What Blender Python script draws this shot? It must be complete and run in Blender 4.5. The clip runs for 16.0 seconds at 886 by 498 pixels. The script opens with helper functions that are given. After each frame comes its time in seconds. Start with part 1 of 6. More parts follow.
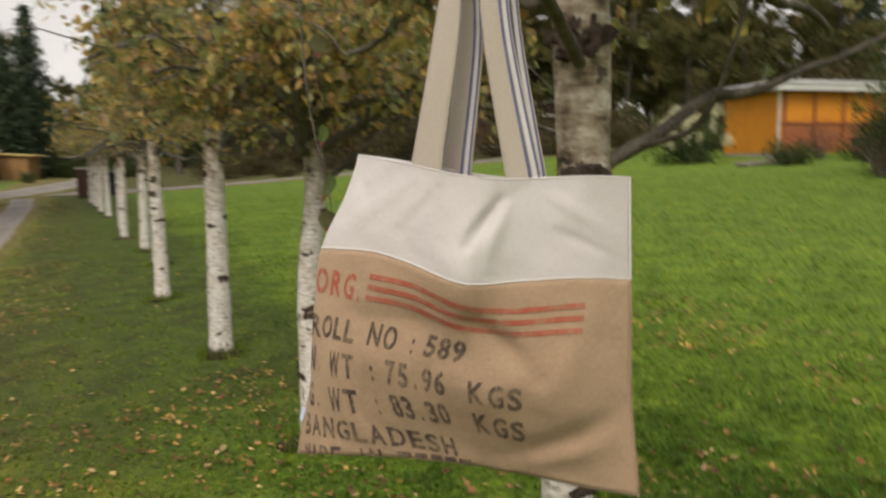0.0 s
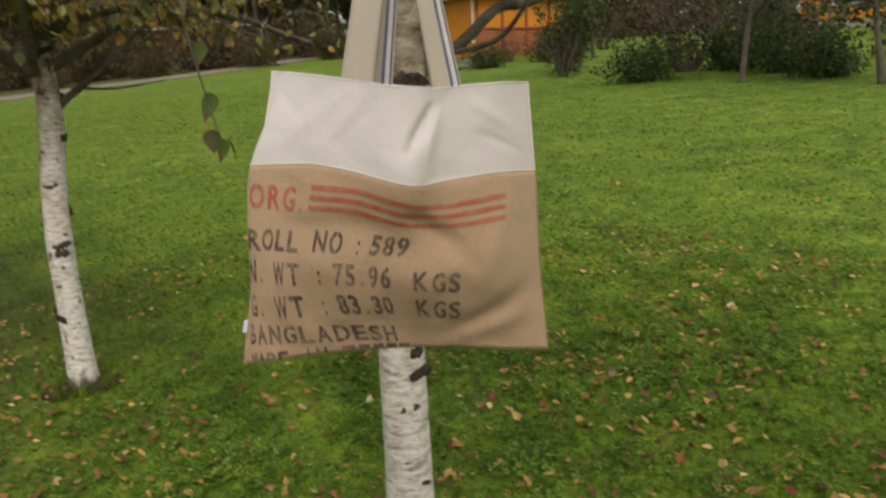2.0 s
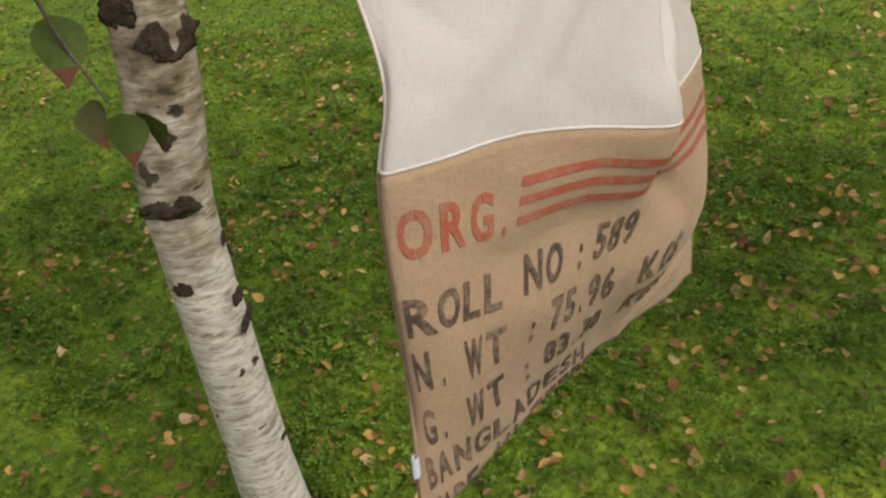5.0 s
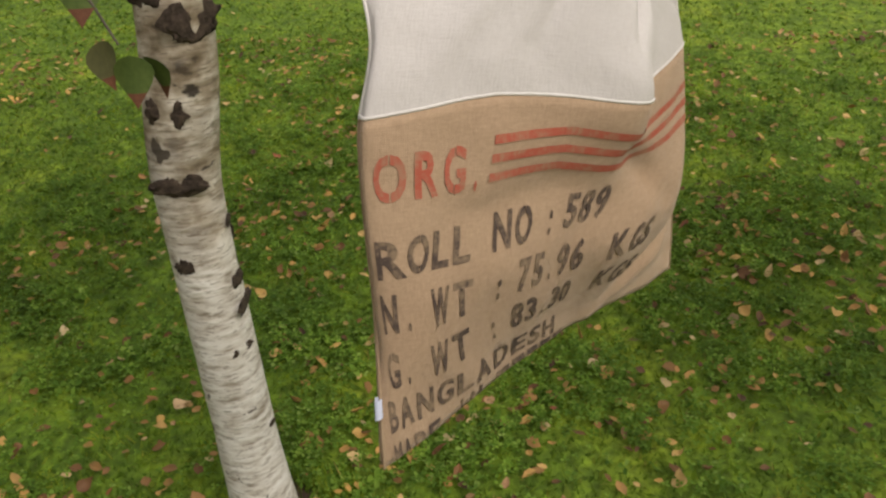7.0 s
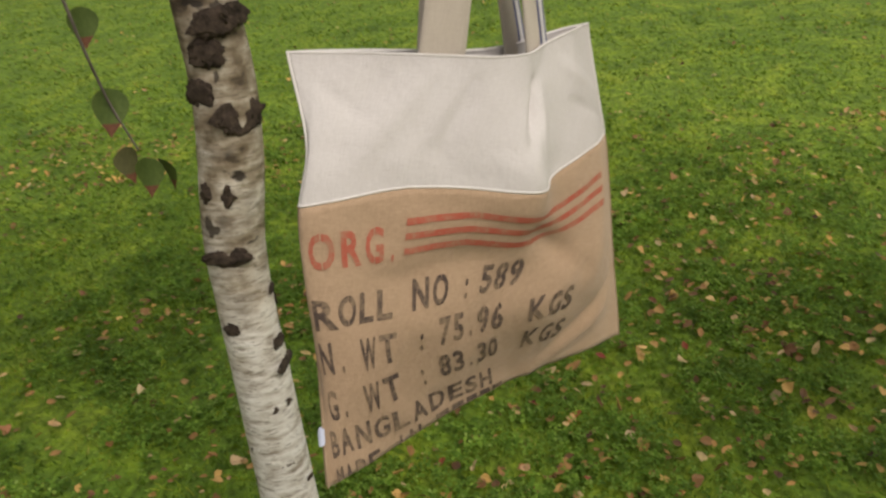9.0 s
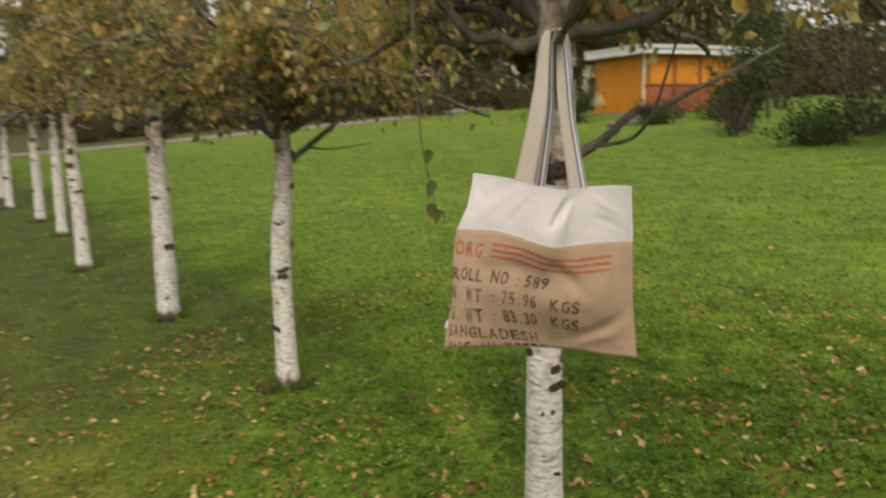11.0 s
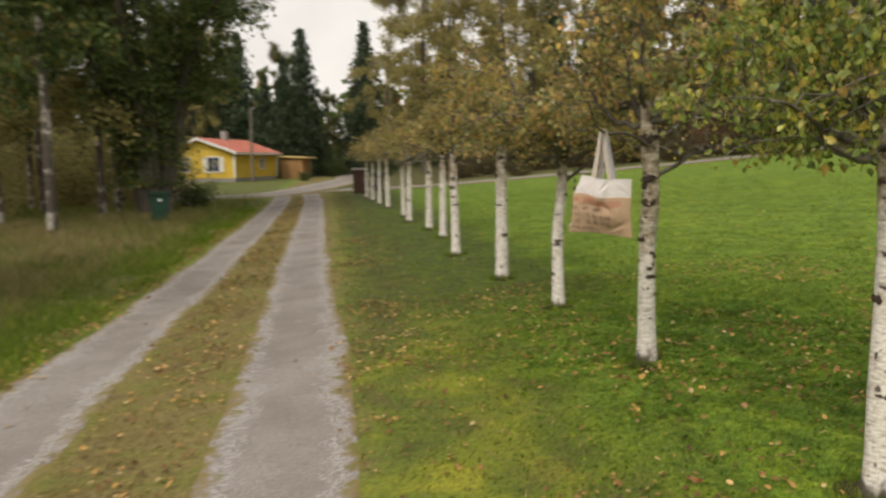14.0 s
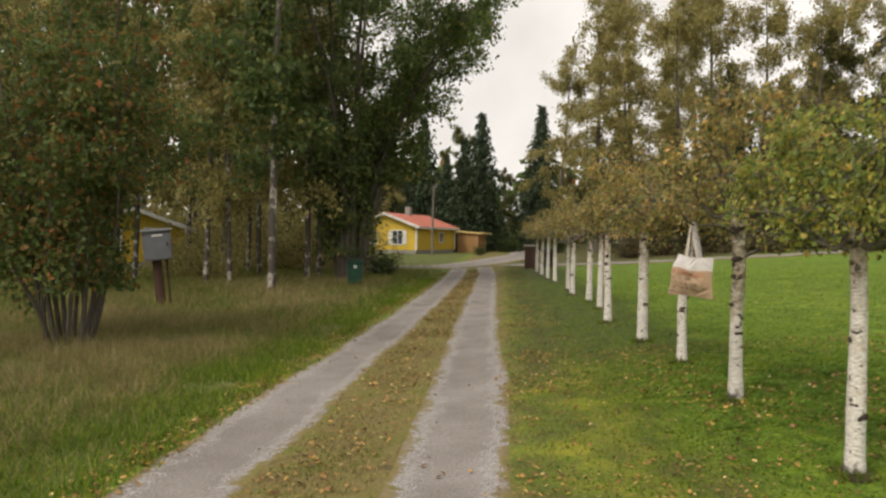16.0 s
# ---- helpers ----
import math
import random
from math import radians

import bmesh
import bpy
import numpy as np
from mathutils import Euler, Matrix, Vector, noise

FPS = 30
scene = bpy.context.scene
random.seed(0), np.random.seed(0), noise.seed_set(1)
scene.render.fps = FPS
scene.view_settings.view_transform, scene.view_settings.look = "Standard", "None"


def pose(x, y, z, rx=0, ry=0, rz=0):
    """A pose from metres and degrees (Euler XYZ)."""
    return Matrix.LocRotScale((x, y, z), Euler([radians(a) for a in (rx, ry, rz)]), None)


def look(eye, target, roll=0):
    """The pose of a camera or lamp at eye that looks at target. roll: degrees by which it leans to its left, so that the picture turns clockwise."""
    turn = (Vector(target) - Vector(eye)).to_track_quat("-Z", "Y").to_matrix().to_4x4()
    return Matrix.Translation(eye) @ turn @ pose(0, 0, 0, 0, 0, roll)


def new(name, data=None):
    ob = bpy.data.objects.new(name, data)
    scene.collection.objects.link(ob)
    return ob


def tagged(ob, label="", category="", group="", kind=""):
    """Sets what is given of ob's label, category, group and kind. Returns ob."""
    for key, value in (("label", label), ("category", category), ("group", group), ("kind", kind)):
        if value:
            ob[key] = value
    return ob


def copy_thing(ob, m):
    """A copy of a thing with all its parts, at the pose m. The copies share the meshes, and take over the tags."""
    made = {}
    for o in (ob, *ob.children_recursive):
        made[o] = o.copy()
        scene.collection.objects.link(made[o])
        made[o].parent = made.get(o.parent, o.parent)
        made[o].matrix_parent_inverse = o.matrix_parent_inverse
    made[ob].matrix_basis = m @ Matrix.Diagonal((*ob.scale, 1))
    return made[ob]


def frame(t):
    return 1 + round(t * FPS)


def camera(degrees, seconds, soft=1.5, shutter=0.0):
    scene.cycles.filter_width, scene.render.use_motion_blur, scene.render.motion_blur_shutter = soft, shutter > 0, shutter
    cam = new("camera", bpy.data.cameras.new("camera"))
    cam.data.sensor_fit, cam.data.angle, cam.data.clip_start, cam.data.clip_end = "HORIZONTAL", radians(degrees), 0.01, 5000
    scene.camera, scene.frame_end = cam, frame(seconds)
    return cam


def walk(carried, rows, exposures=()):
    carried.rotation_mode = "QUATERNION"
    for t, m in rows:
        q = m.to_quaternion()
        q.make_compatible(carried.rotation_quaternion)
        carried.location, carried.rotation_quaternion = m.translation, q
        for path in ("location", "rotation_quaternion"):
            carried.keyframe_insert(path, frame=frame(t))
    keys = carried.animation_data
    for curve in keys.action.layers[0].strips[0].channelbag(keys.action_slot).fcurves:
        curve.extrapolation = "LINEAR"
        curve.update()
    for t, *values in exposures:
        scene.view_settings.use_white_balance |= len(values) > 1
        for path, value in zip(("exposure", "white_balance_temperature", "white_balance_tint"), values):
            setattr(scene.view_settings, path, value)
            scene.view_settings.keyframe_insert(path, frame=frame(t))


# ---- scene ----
cam = camera(59.6, 16.0, soft=2.4, shutter=0.5)
ROWS = [
    (0, look((-1.027, -1.456, 1.450), (-0.187, 0.345, 1.222), -0.25)),
    (0.5, look((-1.133, -1.388, 1.491), (-0.132, 0.302, 1.114), -5.69)),
    (1, look((-1.187, -1.405, 1.496), (-0.082, 0.234, 1.190), -1.05)),
    (1.5, look((-1.257, -1.413, 1.490), (0.021, 0.078, 1.111), -2.12)),
    (2, look((-1.304, -1.383, 1.458), (0.095, -0.032, 0.993), -2.26)),
    (2.5, look((-1.325, -1.303, 1.446), (0.120, -0.049, 0.863), 0.83)),
    (3, look((-1.325, -1.086, 1.476), (0.232, -0.010, 0.830), -3.82)),
    (3.5, look((-1.302, -0.894, 1.502), (0.373, -0.059, 0.796), -4.64)),
    (4, look((-1.281, -0.773, 1.534), (0.470, -0.288, 0.697), -6.72)),
    (4.5, look((-1.212, -0.655, 1.537), (0.492, -0.304, 0.551), -8.98)),
    (5, look((-1.154, -0.611, 1.535), (0.529, -0.333, 0.491), -7.36)),
    (7.5, look((-1.226, -0.665, 1.504), (0.492, -0.332, 0.536), -3.15)),
    (8, look((-1.251, -0.696, 1.516), (0.478, -0.325, 0.583), -3.46)),
    (10.5, look((-1.558, -1.448, 1.585), (-0.108, -0.146, 1.135), -3.68)),
    (11, look((-1.721, -1.879, 1.582), (-0.614, -0.248, 1.245), -0.65)),
    (11.5, look((-1.874, -2.350, 1.591), (-0.827, -0.657, 1.399), -1.10)),
    (12, look((-2.099, -2.925, 1.585), (-1.320, -1.096, 1.368), -0.90)),
    (12.5, look((-2.196, -3.565, 1.551), (-1.555, -1.688, 1.294), -0.28)),
    (13, look((-2.249, -4.176, 1.560), (-1.605, -2.302, 1.290), -0.78)),
    (13.5, look((-2.317, -4.829, 1.564), (-1.842, -2.901, 1.326), 0.12)),
    (14, look((-2.370, -5.490, 1.567), (-2.083, -3.524, 1.339), -0.71)),
    (14.5, look((-2.368, -6.197, 1.565), (-2.347, -4.205, 1.383), -0.38)),
    (15, look((-2.354, -6.779, 1.565), (-2.379, -4.790, 1.353), -0.08)),
    (15.5, look((-2.309, -7.346, 1.572), (-2.468, -5.355, 1.465), -0.21)),
    (16, look((-2.339, -7.870, 1.578), (-2.493, -5.876, 1.546), 1.09)),
]
walk(cam, ROWS, [(0, 0.67, 7200, 12), (0.5, 0.57, 7200, 12), (1, 0.54, 7200, 12), (2.5, 0.54, 7200, 12), (3, 0.50, 7200, 12), (3.6, 0.70, 7200, 12), (5, 0.62, 7200, 12), (8.2, 0.63, 7200, 12), (10.5, 0.69, 7200, 12), (12.5, 0.81, 7350, 12), (14.2, 0.80, 7350, 12), (16, 0.79, 7300, 12)])

# ---- light and sky ----
world = bpy.data.worlds.new("sky")
scene.world = world
world.use_nodes = True
wn, wl = world.node_tree.nodes, world.node_tree.links
wn.clear()
sky = wn.new("ShaderNodeTexSky")
sky.sky_type, sky.sun_disc = "NISHITA", False
sky.sun_elevation, sky.sun_rotation = radians(38), radians(215)
sky.air_density, sky.dust_density, sky.ozone_density = 1.0, 4.0, 1.0
grey = wn.new("ShaderNodeHueSaturation")
grey.inputs["Saturation"].default_value = 0.15
veil = wn.new("ShaderNodeMixRGB")
veil.inputs["Fac"].default_value, veil.inputs["Color2"].default_value = 0.75, (6.0, 6.1, 6.25, 1)
cloud_noise = wn.new("ShaderNodeTexNoise")
cloud_noise.inputs["Scale"].default_value = 3.0
cloud_noise.inputs["Detail"].default_value = 6.0
cloud_ramp = wn.new("ShaderNodeMapRange")
cloud_ramp.inputs["From Min"].default_value, cloud_ramp.inputs["From Max"].default_value = 0.3, 0.7
cloud_ramp.inputs["To Min"].default_value, cloud_ramp.inputs["To Max"].default_value = 0.70, 1.10
cloud_mul = wn.new("ShaderNodeMixRGB")
cloud_mul.blend_type, cloud_mul.inputs["Fac"].default_value = "MULTIPLY", 1.0
back = wn.new("ShaderNodeBackground")
back.inputs["Strength"].default_value = 0.11
wout = wn.new("ShaderNodeOutputWorld")
wl.new(sky.outputs["Color"], grey.inputs["Color"])
wl.new(cloud_noise.outputs["Fac"], cloud_ramp.inputs["Value"])
wl.new(grey.outputs["Color"], veil.inputs["Color1"])
wl.new(veil.outputs["Color"], cloud_mul.inputs["Color1"])
wl.new(cloud_ramp.outputs["Result"], cloud_mul.inputs["Color2"])
wl.new(cloud_mul.outputs["Color"], back.inputs["Color"])
wl.new(back.outputs["Background"], wout.inputs["Surface"])

sun_data = bpy.data.lights.new("sun", "SUN")
sun_data.energy, sun_data.angle, sun_data.color = 1.1, radians(25), (1.0, 0.96, 0.9)
sun = new("sun", sun_data)
sun.matrix_world = look((-6, -8, 12), (0, 0, 0))


# ---- materials ----
def material(name, rough=0.8):
    m = bpy.data.materials.new(name)
    m.use_nodes = True
    b = m.node_tree.nodes["Principled BSDF"]
    b.inputs["Roughness"].default_value = rough
    b.inputs["Specular IOR Level"].default_value = 0.3
    return m, m.node_tree.nodes, m.node_tree.links, b


def noise_node(n, l, scale, detail=4.0, coord="Object", stretch=(1, 1, 1)):
    tc = n.new("ShaderNodeTexCoord")
    mp = n.new("ShaderNodeMapping")
    mp.inputs["Scale"].default_value = stretch
    t = n.new("ShaderNodeTexNoise")
    t.inputs["Scale"].default_value, t.inputs["Detail"].default_value = scale, detail
    l.new(tc.outputs[coord], mp.inputs["Vector"])
    l.new(mp.outputs["Vector"], t.inputs["Vector"])
    return t.outputs["Fac"]


def ramp(n, l, fac, stops):
    r = n.new("ShaderNodeValToRGB")
    e = r.color_ramp.elements
    while len(e) < len(stops):
        e.new(0.5)
    for k, (p, c) in enumerate(stops):
        e[k].position, e[k].color = p, (*c, 1)
    l.new(fac, r.inputs["Fac"])
    return r.outputs["Color"]


def span(n, l, v, a, b, lo=0.0, hi=1.0):
    r = n.new("ShaderNodeMapRange")
    r.interpolation_type = "SMOOTHSTEP"
    for k, x in zip(("From Min", "From Max", "To Min", "To Max"), (a, b, lo, hi)):
        r.inputs[k].default_value = x
    l.new(v, r.inputs["Value"])
    return r.outputs["Result"]


def mixc(n, l, fac, a, b, mode="MIX"):
    m = n.new("ShaderNodeMixRGB")
    m.blend_type = mode
    for s, v in zip(("Fac", "Color1", "Color2"), (fac, a, b)):
        if isinstance(v, (int, float)):
            m.inputs[s].default_value = v
        elif isinstance(v, tuple):
            m.inputs[s].default_value = (*v, 1)
        else:
            l.new(v, m.inputs[s])
    return m.outputs["Color"]


def calc(n, l, op, a, b):
    m = n.new("ShaderNodeMath")
    m.operation = op
    for k, v in enumerate((a, b)):
        if isinstance(v, (int, float)):
            m.inputs[k].default_value = v
        else:
            l.new(v, m.inputs[k])
    return m.outputs[0]


def bump(n, l, b, height, strength=0.3, distance=0.01):
    k = n.new("ShaderNodeBump")
    k.inputs["Strength"].default_value, k.inputs["Distance"].default_value = strength, distance
    l.new(height, k.inputs["Height"])
    l.new(k.outputs["Normal"], b.inputs["Normal"])


def plain(name, dark, light, rough=0.7, scale=8.0, fine=80.0, depth=0.2, stretch=(1, 1, 1), metal=0.0):
    """A surface with broad stains and fine grain between two colours."""
    m, n, l, b = material(name, rough)
    broad, grain = noise_node(n, l, scale, 4, "Object", stretch), noise_node(n, l, fine, 3, "Object", stretch)
    f = calc(n, l, "ADD", calc(n, l, "MULTIPLY", broad, 0.65), calc(n, l, "MULTIPLY", grain, 0.35))
    l.new(ramp(n, l, f, [(0.3, dark), (0.7, light)]), b.inputs["Base Color"])
    b.inputs["Metallic"].default_value = metal
    bump(n, l, b, grain, depth, 0.004)
    return m


def mottle(n, l, c, dark, light):
    """Broad, middling and fine patches over a colour."""
    c = mixc(n, l, 1.0, c, ramp(n, l, noise_node(n, l, 1.3, 3), [(0.3, (0.86, 0.87, 0.86)), (0.7, (1.14, 1.11, 1.1))]), "MULTIPLY")
    c = mixc(n, l, 1.0, c, ramp(n, l, noise_node(n, l, 5.0, 5), [(0.34, (0.74, 0.77, 0.76)), (0.66, (1.22, 1.18, 1.12))]), "MULTIPLY")
    return mixc(n, l, 1.0, c, ramp(n, l, noise_node(n, l, 17.0, 4), [(0.36, dark), (0.5, (0.97, 0.97, 0.95)), (0.64, light)]), "MULTIPLY")


def foliage(name, stops, rough=0.55, through_light=0.3, dark=(0.62, 0.66, 0.66), light=(1.3, 1.25, 1.2), gloss=0.3):
    """Leaves: each one takes its own colour; some light passes through."""
    m, n, l, b = material(name, rough)
    b.inputs["Specular IOR Level"].default_value = gloss
    g = n.new("ShaderNodeNewGeometry")
    c = mottle(n, l, ramp(n, l, g.outputs["Random Per Island"], stops), dark, light)
    l.new(c, b.inputs["Base Color"])
    t = n.new("ShaderNodeBsdfTranslucent")
    l.new(c, t.inputs["Color"])
    x = n.new("ShaderNodeMixShader")
    x.inputs["Fac"].default_value = through_light
    l.new(b.outputs["BSDF"], x.inputs[1])
    l.new(t.outputs["BSDF"], x.inputs[2])
    l.new(x.outputs["Shader"], n["Material Output"].inputs["Surface"])
    return m


def ground_material():
    m, n, l, b = material("lawn_and_verge", 0.95)
    tc = n.new("ShaderNodeTexCoord")
    sep = n.new("ShaderNodeSeparateXYZ")
    l.new(tc.outputs["Object"], sep.inputs["Vector"])
    wob = noise_node(n, l, 0.9, 4)
    x = calc(n, l, "ADD", sep.outputs["X"], calc(n, l, "MULTIPLY", calc(n, l, "SUBTRACT", wob, 0.5), 1.3))
    big, mid, fine = noise_node(n, l, 0.35, 4), noise_node(n, l, 3.0, 5), noise_node(n, l, 40.0, 4)
    lawn = ramp(n, l, mid, [(0.25, (0.064, 0.118, 0.013)), (0.5, (0.115, 0.19, 0.019)), (0.75, (0.19, 0.255, 0.025))])
    lawn = mixc(n, l, 1.0, lawn, ramp(n, l, big, [(0.3, (0.85, 0.9, 0.8)), (0.7, (1.15, 1.08, 1.1))]), "MULTIPLY")
    lawn = mixc(n, l, 1.0, lawn, ramp(n, l, noise_node(n, l, 17.0, 4), [(0.36, (0.66, 0.72, 0.7)), (0.5, (1.0, 1.02, 1.0)), (0.64, (1.22, 1.2, 1.0))]), "MULTIPLY")
    dry = ramp(n, l, mid, [(0.25, (0.09, 0.062, 0.027)), (0.42, (0.19, 0.135, 0.06)), (0.55, (0.16, 0.13, 0.044)), (0.75, (0.105, 0.11, 0.025))])
    rough = ramp(n, l, mid, [(0.25, (0.055, 0.082, 0.016)), (0.5, (0.098, 0.12, 0.028)), (0.75, (0.17, 0.145, 0.057))])
    strip = calc(n, l, "MULTIPLY", span(n, l, x, -5.4, -4.6), span(n, l, x, -2.4, -2.0, 1.0, 0.0))
    c = mixc(n, l, calc(n, l, "MULTIPLY", strip, 0.85), lawn, dry)
    moss = calc(n, l, "MULTIPLY", span(n, l, x, -2.4, -2.05), span(n, l, x, -1.1, -0.3, 1.0, 0.0))
    c = mixc(n, l, calc(n, l, "MULTIPLY", moss, 0.85), c, ramp(n, l, noise_node(n, l, 1.6, 5), [(0.36, (0.12, 0.085, 0.034)), (0.44, (0.085, 0.10, 0.02)), (0.6, (0.13, 0.155, 0.018)), (0.70, (0.25, 0.24, 0.025))]))
    wave = calc(n, l, "ADD", sep.outputs["X"], calc(n, l, "MULTIPLY", calc(n, l, "SUBTRACT", noise_node(n, l, 1.3, 5), 0.5), 1.8))
    ridge = calc(n, l, "MULTIPLY", span(n, l, wave, -1.75, -1.4), span(n, l, wave, -1.35, -1.0, 1.0, 0.0))
    c = mixc(n, l, calc(n, l, "MULTIPLY", ridge, 0.55), c, ramp(n, l, mid, [(0.3, (0.12, 0.15, 0.016)), (0.7, (0.26, 0.26, 0.025))]))
    c = mixc(n, l, span(n, l, x, -5.8, -5.1, 1.0, 0.0), c, rough)
    # Sparser turf under the birch row, with the crowns' shade painted into its colour.
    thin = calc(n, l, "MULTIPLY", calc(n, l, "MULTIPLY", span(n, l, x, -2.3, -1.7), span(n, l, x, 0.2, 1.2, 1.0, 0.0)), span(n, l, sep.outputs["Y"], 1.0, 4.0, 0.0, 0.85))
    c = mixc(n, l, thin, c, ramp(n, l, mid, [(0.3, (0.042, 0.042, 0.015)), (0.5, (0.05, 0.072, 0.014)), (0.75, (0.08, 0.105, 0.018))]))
    meadow = ramp(n, l, mid, [(0.3, (0.05, 0.042, 0.018)), (0.55, (0.085, 0.075, 0.028)), (0.75, (0.12, 0.10, 0.04))])
    far = calc(n, l, "MULTIPLY", span(n, l, sep.outputs["Y"], 36.5, 39.0), span(n, l, sep.outputs["X"], -2.0, 1.0))
    c = mixc(n, l, calc(n, l, "MULTIPLY", far, 0.9), c, meadow)
    c = mixc(n, l, 1.0, c, ramp(n, l, fine, [(0.3, (0.6, 0.6, 0.6)), (0.7, (1.3, 1.3, 1.3))]), "MULTIPLY")
    l.new(c, b.inputs["Base Color"])
    bump(n, l, b, calc(n, l, "ADD", fine, calc(n, l, "MULTIPLY", mid, 2.0)), 0.8, 0.02)
    return m


def gravel_material():
    m, n, l, b = material("gravel", 0.95)
    broad, grit, fine = noise_node(n, l, 1.2, 4), noise_node(n, l, 60.0, 3), noise_node(n, l, 9.0, 4)
    c = ramp(n, l, broad, [(0.25, (0.165, 0.145, 0.13)), (0.55, (0.225, 0.205, 0.19)), (0.8, (0.27, 0.252, 0.24))])
    c = mixc(n, l, 1.0, c, ramp(n, l, grit, [(0.3, (0.7, 0.7, 0.7)), (0.7, (1.3, 1.3, 1.3))]), "MULTIPLY")
    c = mixc(n, l, span(n, l, fine, 0.62, 0.75, 0.0, 0.25), c, (0.14, 0.12, 0.06))
    uv = n.new("ShaderNodeUVMap")
    sx = n.new("ShaderNodeSeparateXYZ")
    l.new(uv.outputs["UV"], sx.inputs["Vector"])
    ragged = calc(n, l, "ADD", calc(n, l, "SUBTRACT", fine, 0.5), calc(n, l, "MULTIPLY", calc(n, l, "SUBTRACT", noise_node(n, l, 2.6, 5), 0.5), 0.8))
    side = calc(n, l, "ADD", calc(n, l, "ABSOLUTE", sx.outputs["X"], 0.0), calc(n, l, "MULTIPLY", ragged, 0.75))
    c = mixc(n, l, span(n, l, side, 0.68, 0.92, 0.0, 0.97), c, ramp(n, l, fine, [(0.3, (0.10, 0.075, 0.03)), (0.5, (0.20, 0.15, 0.06)), (0.7, (0.13, 0.13, 0.03))]))
    pale = calc(n, l, "MULTIPLY", span(n, l, side, 0.40, 0.62), span(n, l, grit, 0.48, 0.6, 0.0, 0.7))
    c = mixc(n, l, calc(n, l, "MULTIPLY", pale, span(n, l, side, 0.68, 0.85, 1.0, 0.0)), c, (0.44, 0.43, 0.425))
    l.new(c, b.inputs["Base Color"])
    bump(n, l, b, grit, 0.7, 0.008)
    return m


def birch_bark(name, lo, hi):
    """White curling bark that turns grey brown from lo to hi metres up."""
    m, n, l, b = material(name, 0.75)
    tc = n.new("ShaderNodeTexCoord")
    sep = n.new("ShaderNodeSeparateXYZ")
    l.new(tc.outputs["Object"], sep.inputs["Vector"])
    curl = noise_node(n, l, 22.0, 10, "Object", (1, 1, 3.6))
    dash = noise_node(n, l, 42.0, 9, "Object", (1, 1, 6.0))
    blot = noise_node(n, l, 8.0, 6, "Object", (1, 1, 2.0))
    scar = noise_node(n, l, 15.0, 9, "Object", (1, 1, 0.75))
    white = ramp(n, l, curl, [(0.28, (0.30, 0.25, 0.20)), (0.42, (0.58, 0.54, 0.49)), (0.55, (0.72, 0.69, 0.65)), (0.75, (0.82, 0.80, 0.77))])
    white = mixc(n, l, span(n, l, noise_node(n, l, 4.0, 5), 0.52, 0.68, 0.0, 0.45), white, (0.46, 0.37, 0.27))
    plate = calc(n, l, "ADD", calc(n, l, "MULTIPLY", noise_node(n, l, 19.0, 8), 0.7), calc(n, l, "MULTIPLY", curl, 0.3))
    grey_up = ramp(n, l, plate, [(0.36, (0.08, 0.06, 0.042)), (0.44, (0.23, 0.18, 0.125)), (0.54, (0.42, 0.36, 0.285)), (0.64, (0.66, 0.61, 0.54))])
    high = calc(n, l, "ADD", sep.outputs["Z"], calc(n, l, "MULTIPLY", calc(n, l, "SUBTRACT", blot, 0.5), 1.2))
    c = mixc(n, l, span(n, l, high, lo, hi), white, grey_up)
    c = mixc(n, l, span(n, l, dash, 0.58, 0.605, 0.0, 0.55), c, (0.15, 0.115, 0.085))
    c = mixc(n, l, span(n, l, scar, 0.635, 0.66, 0.0, 0.9), c, (0.055, 0.043, 0.034))
    c = mixc(n, l, span(n, l, blot, 0.65, 0.68, 0.0, 0.95), c, (0.035, 0.027, 0.022))
    foot = calc(n, l, "ADD", sep.outputs["Z"], calc(n, l, "MULTIPLY", calc(n, l, "SUBTRACT", scar, 0.5), 0.3))
    c = mixc(n, l, span(n, l, foot, 0.02, 0.10, 0.9, 0.0), c, (0.04, 0.025, 0.016))
    l.new(c, b.inputs["Base Color"])
    bump(n, l, b, calc(n, l, "ADD", curl, calc(n, l, "MULTIPLY", blot, -1.0)), 0.5, 0.01)
    return m


def wood_birch_bark():
    """Old forest birch: pale bark broken by large dark cracked patches."""
    m, n, l, b = material("forest_birch_bark", 0.85)
    curl = noise_node(n, l, 7.0, 8, "Object", (1, 1, 2.5))
    crack = noise_node(n, l, 3.2, 8, "Object", (1, 1, 0.8))
    c = ramp(n, l, curl, [(0.3, (0.16, 0.135, 0.11)), (0.5, (0.38, 0.35, 0.31)), (0.7, (0.58, 0.55, 0.51))])
    c = mixc(n, l, span(n, l, crack, 0.39, 0.49, 0.0, 0.93), c, (0.055, 0.045, 0.036))
    l.new(c, b.inputs["Base Color"])
    bump(n, l, b, crack, 0.6, 0.03)
    return m


def ink(name, colour, worn):
    """Stencil ink rubbed thin, with the cloth showing through."""
    m, n, l, b = material(name, 0.95)
    thread = calc(n, l, "MULTIPLY", calc(n, l, "ADD", noise_node(n, l, 420.0, 2, "Object", (1, 1, 0.35)), noise_node(n, l, 420.0, 2, "Object", (0.35, 0.35, 1))), 0.5)
    f = calc(n, l, "ADD", calc(n, l, "MULTIPLY", noise_node(n, l, 45.0, 4), 0.45), calc(n, l, "MULTIPLY", thread, 0.55))
    l.new(mixc(n, l, span(n, l, f, 0.42, 0.62, 0.0, worn), colour, (0.34, 0.245, 0.16)), b.inputs["Base Color"])
    return m


